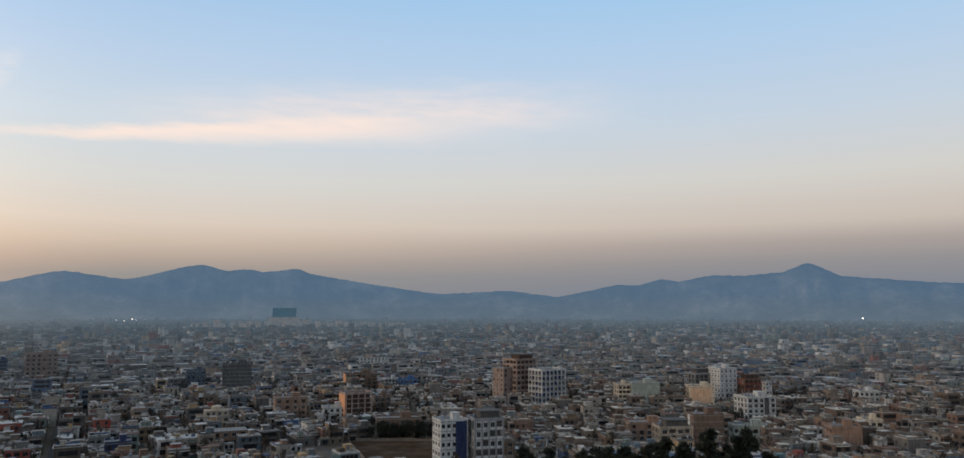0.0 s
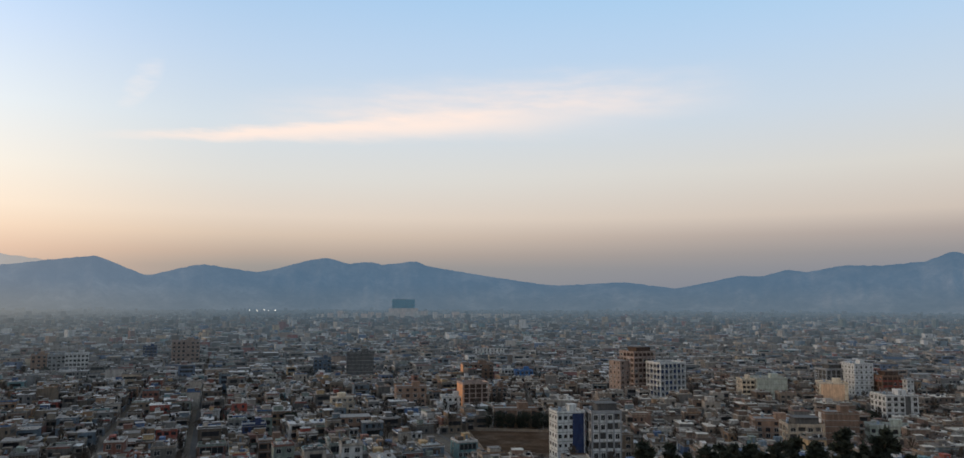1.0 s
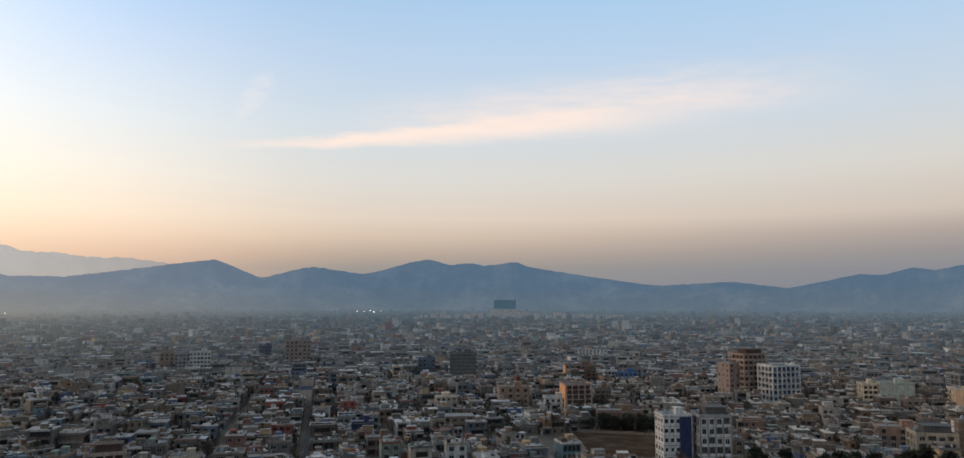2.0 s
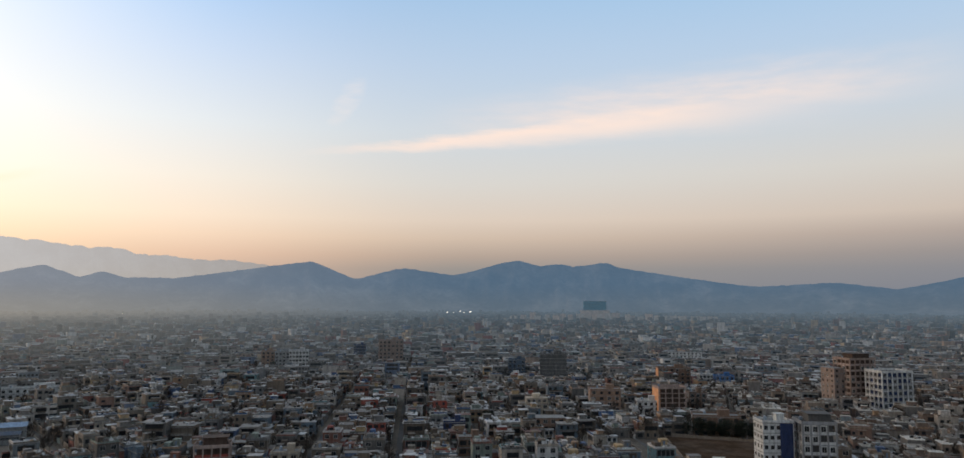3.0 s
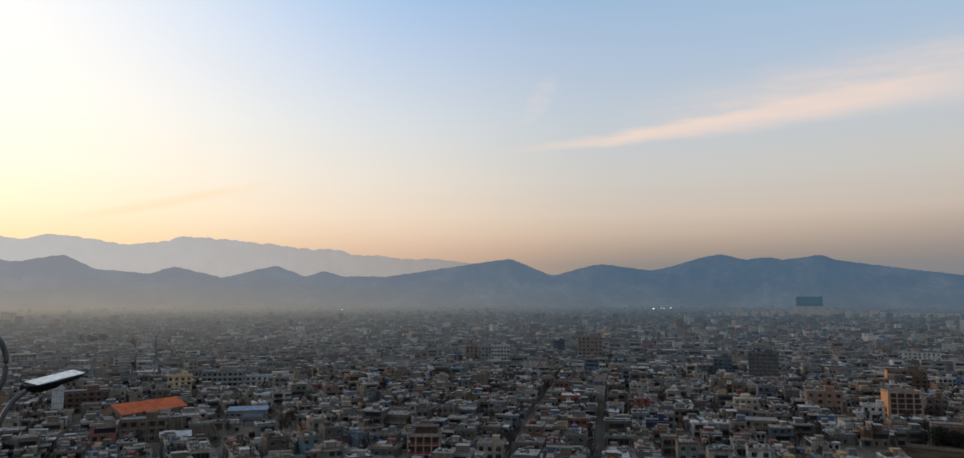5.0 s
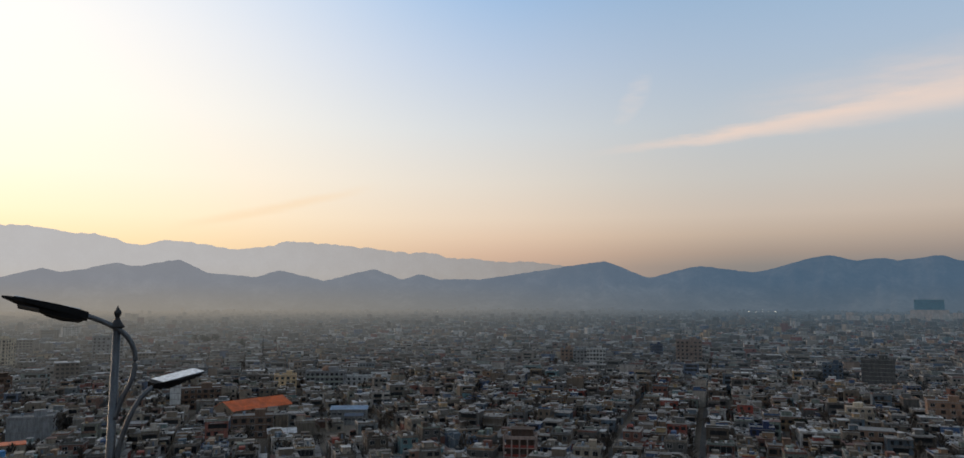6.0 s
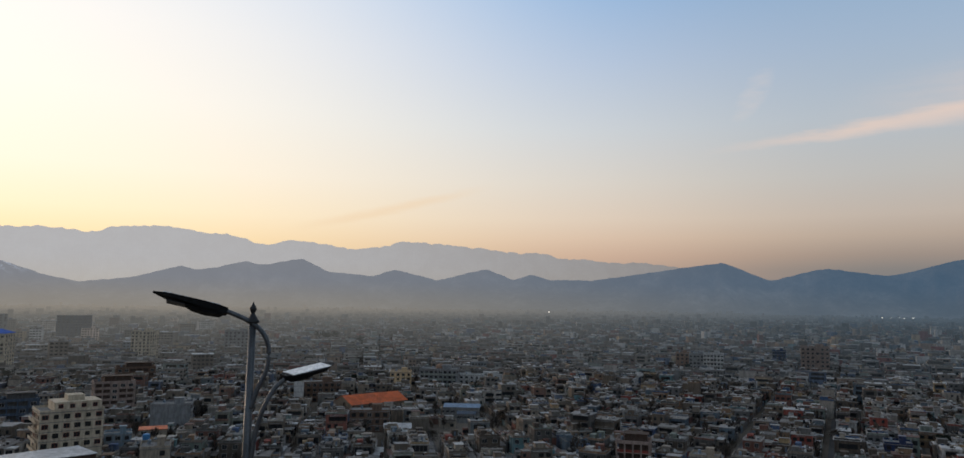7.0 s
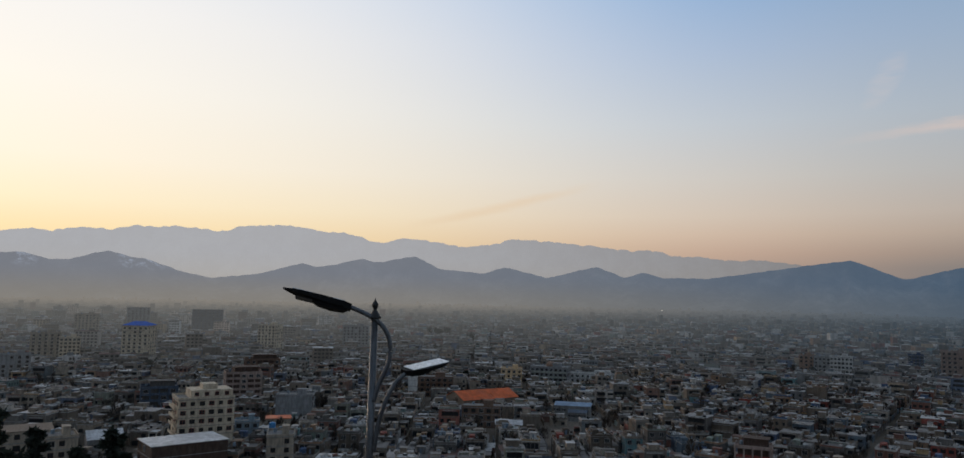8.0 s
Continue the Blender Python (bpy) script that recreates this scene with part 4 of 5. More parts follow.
def house_rows(x, y, long, deep, street, r):
    """The boxes of one plain house on its lot: a main volume, a lower wing, a yard wall, openings and what stands on the roofs."""
    out = []
    along, across = axes(street)
    turn = street + rng.uniform(-2.5, 2.5)
    side = rng.choice((-1, 1))

    def spot(px, py):
        return x + across.x * px + along.x * py, y + across.y * px + along.y * py

    def volume(px, py, hx, hy, floors, extra):
        h = 3.1 * floors + extra
        cx, cy = spot(px, py)
        out.append((cx, cy, -0.5, h, hx, hy, turn, 0, 1))
        if r > 950:
            return h
        out.append((cx, cy, h, h + 0.2, hx + rng.uniform(0.05, 0.5), hy + rng.uniform(0.0, 0.25), turn, 1, 1))
        if rng.random() < 0.45:
            t = 0.2
            for sx, sy, a, b in ((0, -1, hx, t / 2), (0, 1, hx, t / 2), (-1, 0, t / 2, hy - t), (1, 0, t / 2, hy - t)):
                qx, qy = spot(px + sx * (hx - t / 2), py + sy * (hy - t / 2))
                out.append((qx, qy, h + 0.2, h + 0.85, a, b, turn, 0, 0))
        for nx, ny, wide, dist in ((0, -1, hx, hy), (-1, 0, hy, hx), (1, 0, hy, hx)):
            ox, oy = across.x * nx + along.x * ny, across.y * nx + along.y * ny
            if ox * cx + oy * cy > 0 or rng.random() < 0.12:
                continue
            if r < 600 and ny and rng.random() < 0.55:
                span, out_by = hx * rng.uniform(0.4, 0.95), rng.uniform(0.5, 1.1)
                for f in range(1, floors + 1):
                    qx, qy = spot(px + rng.uniform(-0.1, 0.1) * hx, py - hy - out_by / 2)
                    out.append((qx, qy, 3.1 * f - 0.1, 3.1 * f + 0.06, span, out_by / 2, turn, 1, 1))
                    if f < floors:
                        qx, qy = spot(px, py - hy - out_by + 0.05)
                        out.append((qx, qy, 3.1 * f + 0.06, 3.1 * f + 0.9, span, 0.05, turn, 0, 0))
            for f in range(floors):
                z = 3.1 * f + 1.65
                if rng.random() < 0.4:  # an open veranda, its shade put in as a near-black box
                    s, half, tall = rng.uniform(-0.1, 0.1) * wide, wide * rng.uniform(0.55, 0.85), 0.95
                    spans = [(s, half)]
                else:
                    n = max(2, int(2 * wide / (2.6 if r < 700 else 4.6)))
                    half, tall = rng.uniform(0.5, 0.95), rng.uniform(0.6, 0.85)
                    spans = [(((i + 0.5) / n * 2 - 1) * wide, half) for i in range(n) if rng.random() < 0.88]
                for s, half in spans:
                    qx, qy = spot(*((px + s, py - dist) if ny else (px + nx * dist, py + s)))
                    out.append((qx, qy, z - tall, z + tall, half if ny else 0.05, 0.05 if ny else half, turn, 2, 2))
        return h

    floors = rng.choices((1, 2, 3, 4), (0.42, 0.45, 0.12, 0.01))[0]
    d = deep * rng.uniform(0.5, 0.85)
    hy = long / 2 - 0.05
    main = side * (deep - d) / 2
    top = volume(main, 0, d / 2, hy, floors, rng.uniform(0.1, 0.9))
    rest = deep - d
    if rest > 2.5 and rng.random() < 0.75:
        wing = long * rng.uniform(0.3, 0.65)
        volume(main - side * (d / 2 + rest * 0.42), rng.choice((-1, 1)) * (long - wing) / 2, rest * 0.42, wing / 2, max(1, floors - rng.choice((0, 1, 1))), rng.uniform(-0.3, 0.6))
    if r < 950:
        qx, qy = spot(-side * (deep / 2 - 0.15), 0)
        out.append((qx, qy, -0.5, rng.uniform(2.2, 3.0), 0.15, hy, turn, 0, 0))
    if rng.random() < 0.55:
        qx, qy = spot(main + rng.uniform(-0.4, 0.4) * d / 2, rng.uniform(-0.5, 0.5) * hy)
        a, b, up = rng.uniform(1.0, 2.4), rng.uniform(1.0, 2.2), rng.uniform(1.9, 2.7)
        out.append((qx, qy, top, top + up, a, b, turn, 0, 1))
        if r < 950:
            out.append((qx, qy, top + up, top + up + 0.12, a + 0.25, b + 0.25, turn, 1, 1))
    if r < 650:
        for i in range(rng.randrange(3, 9)):
            qx, qy = spot(main + rng.uniform(-0.85, 0.85) * d / 2, rng.uniform(-0.85, 0.85) * hy)
            out.append((qx, qy, top, top + rng.uniform(0.4, 1.3), rng.uniform(0.2, 0.8), rng.uniform(0.2, 0.7), turn + rng.uniform(0, 60), rng.choice((0, 1, 2, 3)), rng.choice((0, 1, 3))))
    return out


def house(kind):
    """A plain town house with its parts; kind gives its size and what it carries."""
    k = random.Random(100 + kind)
    floors = (1, 1, 2, 2, 1, 2, 2, 1, 1, 3)[kind]
    hx, hy, h = k.uniform(4.2, 6.0), k.uniform(4.4, 6.2), 3.2 * floors
    top = tagged(new("town_house"), ("flat-roofed plastered house with a parapet and dark windows", "low mud-plastered house with a flat roof", "two-storey painted house with a roof room", "three-storey house with a concrete roof edge")[kind % 4], "house", "houses of the town")
    part("wall", slab(-hx, hx, -hy, hy, -1, h, 0.04), M_WALL, top)
    part("roof_slab", slab(-hx - 0.35, hx + 0.35, -hy - 0.35, hy + 0.15, h, h + 0.22, 0.03), M_ROOF, top)
    if kind % 3 != 1:
        part("parapet", ring_wall(hx, hy, h + 0.22, h + 0.95, 0.2), M_WALL, top)
    if kind % 2 == 0:
        bm = slab(-1.8, 1.4, -1.2, 2.2, h + 0.22, h + 2.7, 0.04)
        bm_box(bm, -2.0, 1.6, -1.4, 2.4, h + 2.7, h + 2.85)
        room = part("stair_room", bm, M_WALL, top, at=pose(hx * 0.35, hy * 0.3, 0))
        part("door", slab(-0.45, 0.45, -0.06, 0.0, h + 0.25, h + 2.2), M_DOOR, room, at=pose(-0.2, -1.2, 0))
    if kind % 4 == 3:
        part("water_tank", TANK, None, top, "grey plastic tank", at=pose(-hx * 0.5, -hy * 0.2, h + 0.22))
    part("yard_wall", slab(-hx - 3.2, -hx - 3.0, -hy, hy, -1, 2.5, 0.03), M_WALL, top, "weathered wall of the yard")
    shed = slab(-hx * 0.7, -hx * 0.1, -hy * 0.1, hy * 0.7, h + 0.22, h + k.uniform(1.6, 2.4), 0.03)
    part("roof_shed", shed, M_WALL, top)
    if kind % 3 == 2:  # open veranda with posts, its shade a near-black panel on the wall
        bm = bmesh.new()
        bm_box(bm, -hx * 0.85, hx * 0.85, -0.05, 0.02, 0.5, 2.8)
        gallery = part("gallery", bm, M_GLASS_SHADE, top, "near-black panel painted as the shade inside an open front", at=pose(0, -hy, 3.2 * (floors - 1)))
        for i in range(5):
            part("post", slab(-0.1, 0.1, -0.2, 0.0, 0.4, 3.0), M_CONCRETE, gallery, at=pose(-hx * 0.85 + hx * 0.425 * i, 0, 0))
    lw, wing_h = k.uniform(2.4, 3.4), 3.2 * max(1, floors - 1) - 0.3
    part("wing", slab(hx, hx + lw, -hy * 0.9, hy * k.uniform(0.1, 0.8), -1, wing_h, 0.04), M_WALL, top)
    part("wing_roof", slab(hx + 0.02, hx + lw + 0.3, -hy * 0.9 - 0.3, hy * 0.8, wing_h, wing_h + 0.18, 0.03), M_ROOF, top)
    if kind % 2 == 1:
        bm = bmesh.new()
        bmesh.ops.create_cone(bm, cap_ends=True, segments=12, radius1=0.12, radius2=0.6, depth=0.22, matrix=pose(0, 0, 1.1, 60, 0, 20))
        bm_box(bm, -0.04, 0.04, -0.04, 0.04, 0, 1.05)
        part("satellite_dish", bm, PAINT["white"], top, "pale satellite dish", at=pose(hx * 0.4, -hy * 0.5, h + 0.22))
    n = 2 + kind % 3
    me = window_mesh(2.1 if kind % 2 else 1.6, 1.6, M_FRAME)
    for f in range(floors):
        for i in range(n if kind % 3 != 2 or f < floors - 1 else 0):
            part("window", me, None, top, at=pose((i + 0.5) / n * 2 * hx - hx, -hy, 3.2 * f + 1.75))
        part("window", me, None, top, at=face_pose(270, hx, hy, -hy * 0.4, 3.2 * f + 1.75))
        if kind % 2:
            part("window", me, None, top, at=face_pose(90, hx, hy, hy * 0.4, 3.2 * f + 1.75))
    if floors > 1 and kind % 3 == 0:
        bm = slab(-hx * 0.9, hx * 0.9, -hy - 1.1, -hy, 3.05, 3.2)
        bm_box(bm, -hx * 0.9, hx * 0.9, -hy - 1.1, -hy - 1.0, 3.2, 4.1)
        part("balcony", bm, M_WALL, top)
    return top


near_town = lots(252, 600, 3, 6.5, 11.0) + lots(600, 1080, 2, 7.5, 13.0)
kinds = [house(k) for k in range(10)]
used = set()
town, middle = {9.0: [], GRID: [], 63.0: []}, []
things = 0
clutter = []
for lot in sorted(near_town, key=lambda q: q[5]):
    x, y, long, deep, street, r = lot
    if 292 < r < 350 and things < 205 and -36 < bearing(x, y) < 98:
        things += 1
        k = rng.randrange(10)
        sink = pose(x, y, 0, 0, 0, street + rng.uniform(-3, 3))
        roof = 3.2 * (1, 1, 2, 2, 1, 2, 2, 1, 1, 3)[k] + 0.22
        if k in used:
            copy_thing(kinds[k], sink).scale = (rng.uniform(0.7, 0.95), rng.uniform(0.75, 1.0), 1.0)
        else:
            kinds[k].matrix_basis = sink
            used.add(k)
        along, across = axes(street)
        for i in range(7):
            p = across * rng.uniform(-2.8, 2.8) + along * rng.uniform(-2.8, 2.8)
            clutter.append((x + p.x, y + p.y, roof, roof + rng.choice((0.25, 0.5, 0.8, 1.3)), rng.uniform(0.2, 1.3), rng.uniform(0.2, 0.9), street + rng.uniform(0, 80), rng.choice((0, 0, 1, 2, 3)), rng.choice((0, 0, 1, 3))))
    else:
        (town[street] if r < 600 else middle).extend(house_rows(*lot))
# houses from 600 m out, distance haze put into their emission
boxes_object("backdrop_middle_town", "flat-roofed houses of the middle distance, haze painted as emission", middle, [far_town_material("haze_painted_wall", PALETTE, 1.0, 0.025), far_town_material("haze_painted_roof", ROOFS, 1.0, 0.0), far_town_material("haze_painted_window", [(0.0, (0.012, 0.013, 0.015)), (0.5, (0.014, 0.014, 0.015))], 1.0, 0.0), PAINT["white"]])
boxes_object("roof_clutter", "crates, tarpaulins, low walls and barrels left on the flat roofs", clutter, [M_WALL_ISLE, M_ROOF_ISLE, M_GLASS_SHADE, PAINT["white"]], "clutter")
for street, wall in ((9.0, M_WALL_WARM), (GRID, M_WALL_ISLE), (63.0, M_WALL_HAZED)):
    boxes_object("town_houses", "dense flat-roofed plastered houses along narrow streets", town[street], [wall, M_ROOF_WARM if street == 9.0 else M_ROOF_ISLE, M_GLASS_SHADE, PAINT["white"]])


def far_town():
    rows = []
    for i in range(64000):
        r = math.sqrt(rng.uniform(1060.0**2, 3980.0**2))
        a = rng.uniform(*VIEW)
        p = heading(a) * r
        if any((p.x - q) ** 2 + (p.y - s) ** 2 < (c + 8) ** 2 for q, s, c in TAKEN if q * q + s * s > 1e6):
            continue
        h = rng.choices((3.5, 6.8, 10.0, 15.0, 22.0), (0.42, 0.42, 0.13, 0.026, 0.004) if r > 1500 else (0.42, 0.44, 0.13, 0.01, 0.0))[0] * rng.uniform(0.85, 1.15)
        rows.append((p.x, p.y, -0.5, h, rng.uniform(3, 8), rng.uniform(3, 6.5), (9 if a < 7 else GRID if a < 47 else 63) + rng.choice((0, 0, 0, 35)) + rng.uniform(-4, 4), 0, 1))
    # a row of pale housing blocks near the foot of the hills
    for i in range(26):
        p = heading(6.0 + i * 0.6 + rng.uniform(-0.2, 0.2)) * (2380 + 70 * rng.random())
        rows.append((p.x, p.y, -0.5, rng.uniform(18, 30), rng.uniform(6, 13), 7, 12 + rng.uniform(-12, 12), 2, 1))
    # mid-rise blocks with window bands towards the glow, haze painted into their materials
    blocks = []
    while len(blocks) < 70:
        r, a = math.sqrt(rng.uniform(640.0**2, 1900.0**2)), rng.uniform(70.0, 104.0)
        p = heading(a) * r
        if a < 82 and rng.random() < 0.6 or any((p.x - q) ** 2 + (p.y - u) ** 2 < (c + 16) ** 2 for q, u, c in TAKEN + blocks):
            continue
        blocks.append((p.x, p.y, 14))
        hx, hy, floors, turn = rng.uniform(6, 12), rng.uniform(5, 7.5), rng.choice((4, 4, 5, 5, 6, 7)), a + rng.uniform(-25, 25)
        h, slot = floors * 3.2, rng.choice((0, 0, 2))
        rows.append((p.x, p.y, -0.5, h, hx, hy, turn, slot, 1))
        rows.append((p.x, p.y, h, h + 0.5, hx + 0.3, hy + 0.3, turn, 1, 1))
        across = Vector((math.cos(radians(turn)), math.sin(radians(turn)), 0.0))
        rows.append((p.x + across.x * hx * 0.3, p.y + across.y * hx * 0.3, h + 0.5, h + 2.8, 2.2, 2.0, turn, slot, 1))
        columns = int(hx * 2 / 3.2)
        for f in range(floors):
            for i in range(columns):
                q = p + across * ((i + 0.5) / columns * 2 - 1) * hx
                rows.append((q.x, q.y, f * 3.2 + 1.0, f * 3.2 + 2.5, hx / columns * rng.uniform(0.45, 0.75), hy + 0.06, turn, 3, 3))
    p = heading(14.9) * 2480
    rows.append((p.x, p.y, -0.5, 36, 48, 8, 15, 2, 1))
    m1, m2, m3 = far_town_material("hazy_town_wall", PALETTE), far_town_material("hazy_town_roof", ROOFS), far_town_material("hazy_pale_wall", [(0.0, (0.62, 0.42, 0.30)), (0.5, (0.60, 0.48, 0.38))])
    boxes_object("backdrop_far_town", "far part of the town, fading towards the hills by painted haze", rows, [m1, m2, m3, hazy(M_GLASS_SHADE)])


far_town()


def strip(name, label, a, b, wide, mat, z=0.03):
    """A flat street between two plan points, with a kerb-high edge."""
    d = (Vector(b) - Vector(a))
    side = Vector((-d.y, d.x)).normalized() * wide / 2
    p = [Vector(a) - side, Vector(a) + side, Vector(b) + side, Vector(b) - side]
    verts = [(q.x, q.y, -0.3) for q in p] + [(q.x, q.y, z) for q in p]
    faces = [(4, 7, 6, 5), (0, 4, 5, 1), (1, 5, 6, 2), (2, 6, 7, 3), (3, 7, 4, 0)]
    tagged(mesh_object(name, verts, faces, [mat]), label, "street", kind="structure")


for lo, hi, turn in DISTRICTS:
    along, across = axes(turn)
    for k in range(-12, 13):
        w = STREET0 + PITCH * k
        inside = [u for u in range(-300, 900, 10) if lo < bearing(*(along * u + across * w).xy) < hi and 252 < math.hypot(u, w) < 520]
        if len(inside) > 4:
            strip("road", "narrow dusty asphalt street between the houses", (along * inside[0] + across * w).xy, (along * inside[-1] + across * w).xy, street_width(turn, k) - 0.5, M_ASPHALT)

# ---- bare walled lot ----


def bare_lot():
    pts = [(-66, 372), (-20, 374), (-14, 318), (-46, 312)]
    verts = [(x, y, -0.3) for x, y in pts] + [(x, y, 0.08) for x, y in pts]
    faces = [(4, 5, 6, 7), (0, 4, 7, 3), (0, 1, 5, 4), (1, 2, 6, 5), (2, 3, 7, 6)]
    tagged(mesh_object("field", verts, [f[::-1] for f in faces], [M_FIELD]), "bare brown earth lot inside a low wall", "field", kind="structure")
    fence = tagged(new("lot_wall"), "low pale mud-brick wall round a bare lot", "wall")
    for (a, b), (c, d) in zip(pts, pts[1:] + pts[:1]):
        long = math.hypot(c - a, d - b)
        n = int(long / 6)
        for i in range(n):
            s = (i + 0.5) / n
            part("wall_panel", slab(-long / n / 2, long / n / 2, -0.2, 0.2, -0.5, 1.5 + rng.uniform(-0.25, 0.2), 0.04), M_MUD, fence, at=pose(a + (c - a) * s, b + (d - b) * s, 0, 0, 0, math.degrees(math.atan2(d - b, c - a))))


bare_lot()

# ---- trees ----


def leaf_material(name, a, b):
    m, n = material(name)
    c = n.ramp(n.node("ShaderNodeNewGeometry").outputs["Random Per Island"], [(0.0, (*a, 1)), (1.0, (*b, 1))])
    finish(n, c, 0.8)
    return m


M_BARK = plain("bark", (0.07, 0.052, 0.04), 0.95, 0.3, 2.0)
M_PINE = leaf_material("pine_needles", (0.010, 0.014, 0.010), (0.026, 0.032, 0.020))
M_TWIG = leaf_material("dry_twigs", (0.032, 0.026, 0.021), (0.075, 0.06, 0.048))


def tube(bm, points, radii, sides=8, slot=0):
    """A round bar through points."""
    rings = []
    for i, p in enumerate(points):
        p = Vector(p)
        d = (Vector(points[min(i + 1, len(points) - 1)]) - Vector(points[max(i - 1, 0)])).normalized()
        q = d.to_track_quat("Z", "Y")
        rings.append([bm.verts.new(p + q @ Vector((math.cos(2 * math.pi * k / sides) * radii[i], math.sin(2 * math.pi * k / sides) * radii[i], 0))) for k in range(sides)])
    for a, b in zip(rings, rings[1:]):
        for k in range(sides):
            bm.faces.new((a[k], a[(k + 1) % sides], b[(k + 1) % sides], b[k])).material_index = slot
    bm.faces.new(rings[0][::-1]).material_index = slot
    bm.faces.new(rings[-1]).material_index = slot


def sprig(bm, p, size, k):
    """A small bent leaf clump: two crossed blades."""
    for _ in range(2):
        d = Vector((k.uniform(-1, 1), k.uniform(-1, 1), k.uniform(-0.5, 0.8))).normalized()
        e = d.cross(Vector((k.uniform(-1, 1), k.uniform(-1, 1), k.uniform(-1, 1)))).normalized()
        v = [bm.verts.new(p + d * size * a + e * size * b) for a, b in ((-0.7, 0), (0, 0.28), (0.8, 0), (0, -0.28))]
        bm.faces.new(v)


def tree(kind, height, seed):
    k = random.Random(seed)
    label = {"pine": "dark evergreen pine with ragged branches", "bare": "bare winter tree with a mesh of fine brown twigs", "round": "dense dark evergreen tree with an uneven crown"}[kind]
    top = tagged(new("pine_tree" if kind == "pine" else "tree"), label, "tree")
    bm, lf = bmesh.new(), bmesh.new()
    tube(bm, [(0, 0, -0.6), (0.05 * height * 0.2, 0, height * 0.4), (0, 0.02 * height, height * 0.95)], [0.022 * height, 0.016 * height, 0.004 * height])
    n = {"pine": 34, "bare": 26, "round": 26}[kind]
    for i in range(n):
        s = (i + 0.5) / n
        z = height * (0.18 + 0.78 * s) if kind == "pine" else height * ((0.14 + 0.64 * s) if kind == "round" else (0.3 + 0.5 * s))
        reach = height * ((0.19 * (1 - s) + 0.035) if kind == "pine" else 0.30 * math.sin(math.pi * (0.25 + 0.7 * s)))
        reach *= k.uniform(0.65, 1.2)
        a = i * 2.4 + k.uniform(-0.4, 0.4)
        up = k.uniform(-0.05, 0.25) if kind == "pine" else k.uniform(0.4, 1.1)
        tip = Vector((math.cos(a) * reach, math.sin(a) * reach, z + reach * up))
        root = Vector((0, 0.01 * height, z))
        tube(bm, [root, root.lerp(tip, 0.5) + Vector((0, 0, 0.04 * reach)), tip], [0.006 * height, 0.004 * height, 0.0015 * height], 4)
        for j in range({"pine": 44, "bare": 26, "round": 36}[kind]):
            q = root.lerp(tip, k.uniform(0.25, 1.08))
            spread = reach * (0.16 if kind == "pine" else 0.30)
            q += Vector((k.gauss(0, spread), k.gauss(0, spread), k.gauss(0, spread * 0.7)))
            if kind == "bare":
                d = (q - root).normalized() + Vector((k.uniform(-0.6, 0.6), k.uniform(-0.6, 0.6), k.uniform(0, 0.8)))
                w = Vector((k.uniform(-1, 1), k.uniform(-1, 1), 0)).normalized() * height * 0.008
                e = q + d.normalized() * height * 0.09
                lf.faces.new([lf.verts.new(c) for c in (q - w, q + w, e + w * 0.4, e - w * 0.4)])
            else:
                sprig(lf, q, height * k.uniform(0.03, 0.06), k)
    part("trunk", bm, M_BARK, top)
    part("crown", lf, M_TWIG if kind == "bare" else M_PINE, top)
    return top


def grow(template, x, y, z, scale, turn):
    t = copy_thing(template, pose(x, y, z, 0, 0, turn))
    t.scale = (scale, scale, scale)
    return t


pines = [tree("pine", 10.0, 1), tree("pine", 10.0, 2)]
rounds = [tree("round", 8.0, 3), tree("round", 8.0, 4)]
# tree for the far clumps, its crown emitting painted distance haze
hazed_tree = tree("round", 8.0, 9)
next(c for c in hazed_tree.children if c.name.startswith("crown")).data.materials[0] = far_town_material("haze_painted_needles", [(0.0, (0.012, 0.02, 0.014)), (0.5, (0.02, 0.03, 0.02))], 1.0, 0.0)
bares = [tree("bare", 8.0, 5), tree("bare", 8.0, 6)]
# tops of the pines on the slope below the viewpoint: bearing, distance, drop of the top in degrees
SLOPE = [(-3.2, 60, 10.6), (-9.4, 64, 10.4), (-13.3, 62, 9.7), (-16.4, 58, 8.9), (-18.8, 60, 8.8), (-6.2, 70, 11.2), (-22.5, 66, 10.6), (-11.3, 58, 10.9), (95.6, 46, 8.0), (93.0, 58, 9.5), (88.4, 60, 9.8), (90.6, 57, 10.9), (94.2, 63, 11.0), (-15.0, 70, 10.2), (-27, 64, 10.8), (-5.0, 62, 10.6), (-7.6, 60, 10.7), (-10.5, 66, 10.3), (-12.2, 58, 10.1), (-14.6, 60, 9.9), (-17.6, 63, 9.9), (-20.5, 60, 10.3), (-8.6, 72, 10.5), (-24.6, 62, 10.5)]
for i, (a, r, drop) in enumerate(SLOPE):
    p, z = heading(a) * r, ground_z(r)
    h = (EYE - r * math.tan(radians(drop)) - z) + 0.9
    if i < 2:
        pines[i].matrix_basis = pose(p.x, p.y, z - 0.2, 0, 0, 40 * i)
        pines[i].scale = (h / 10,) * 3
    else:
        grow(pines[i % 2], p.x, p.y, z - 0.2, h / 10, 47 * i)
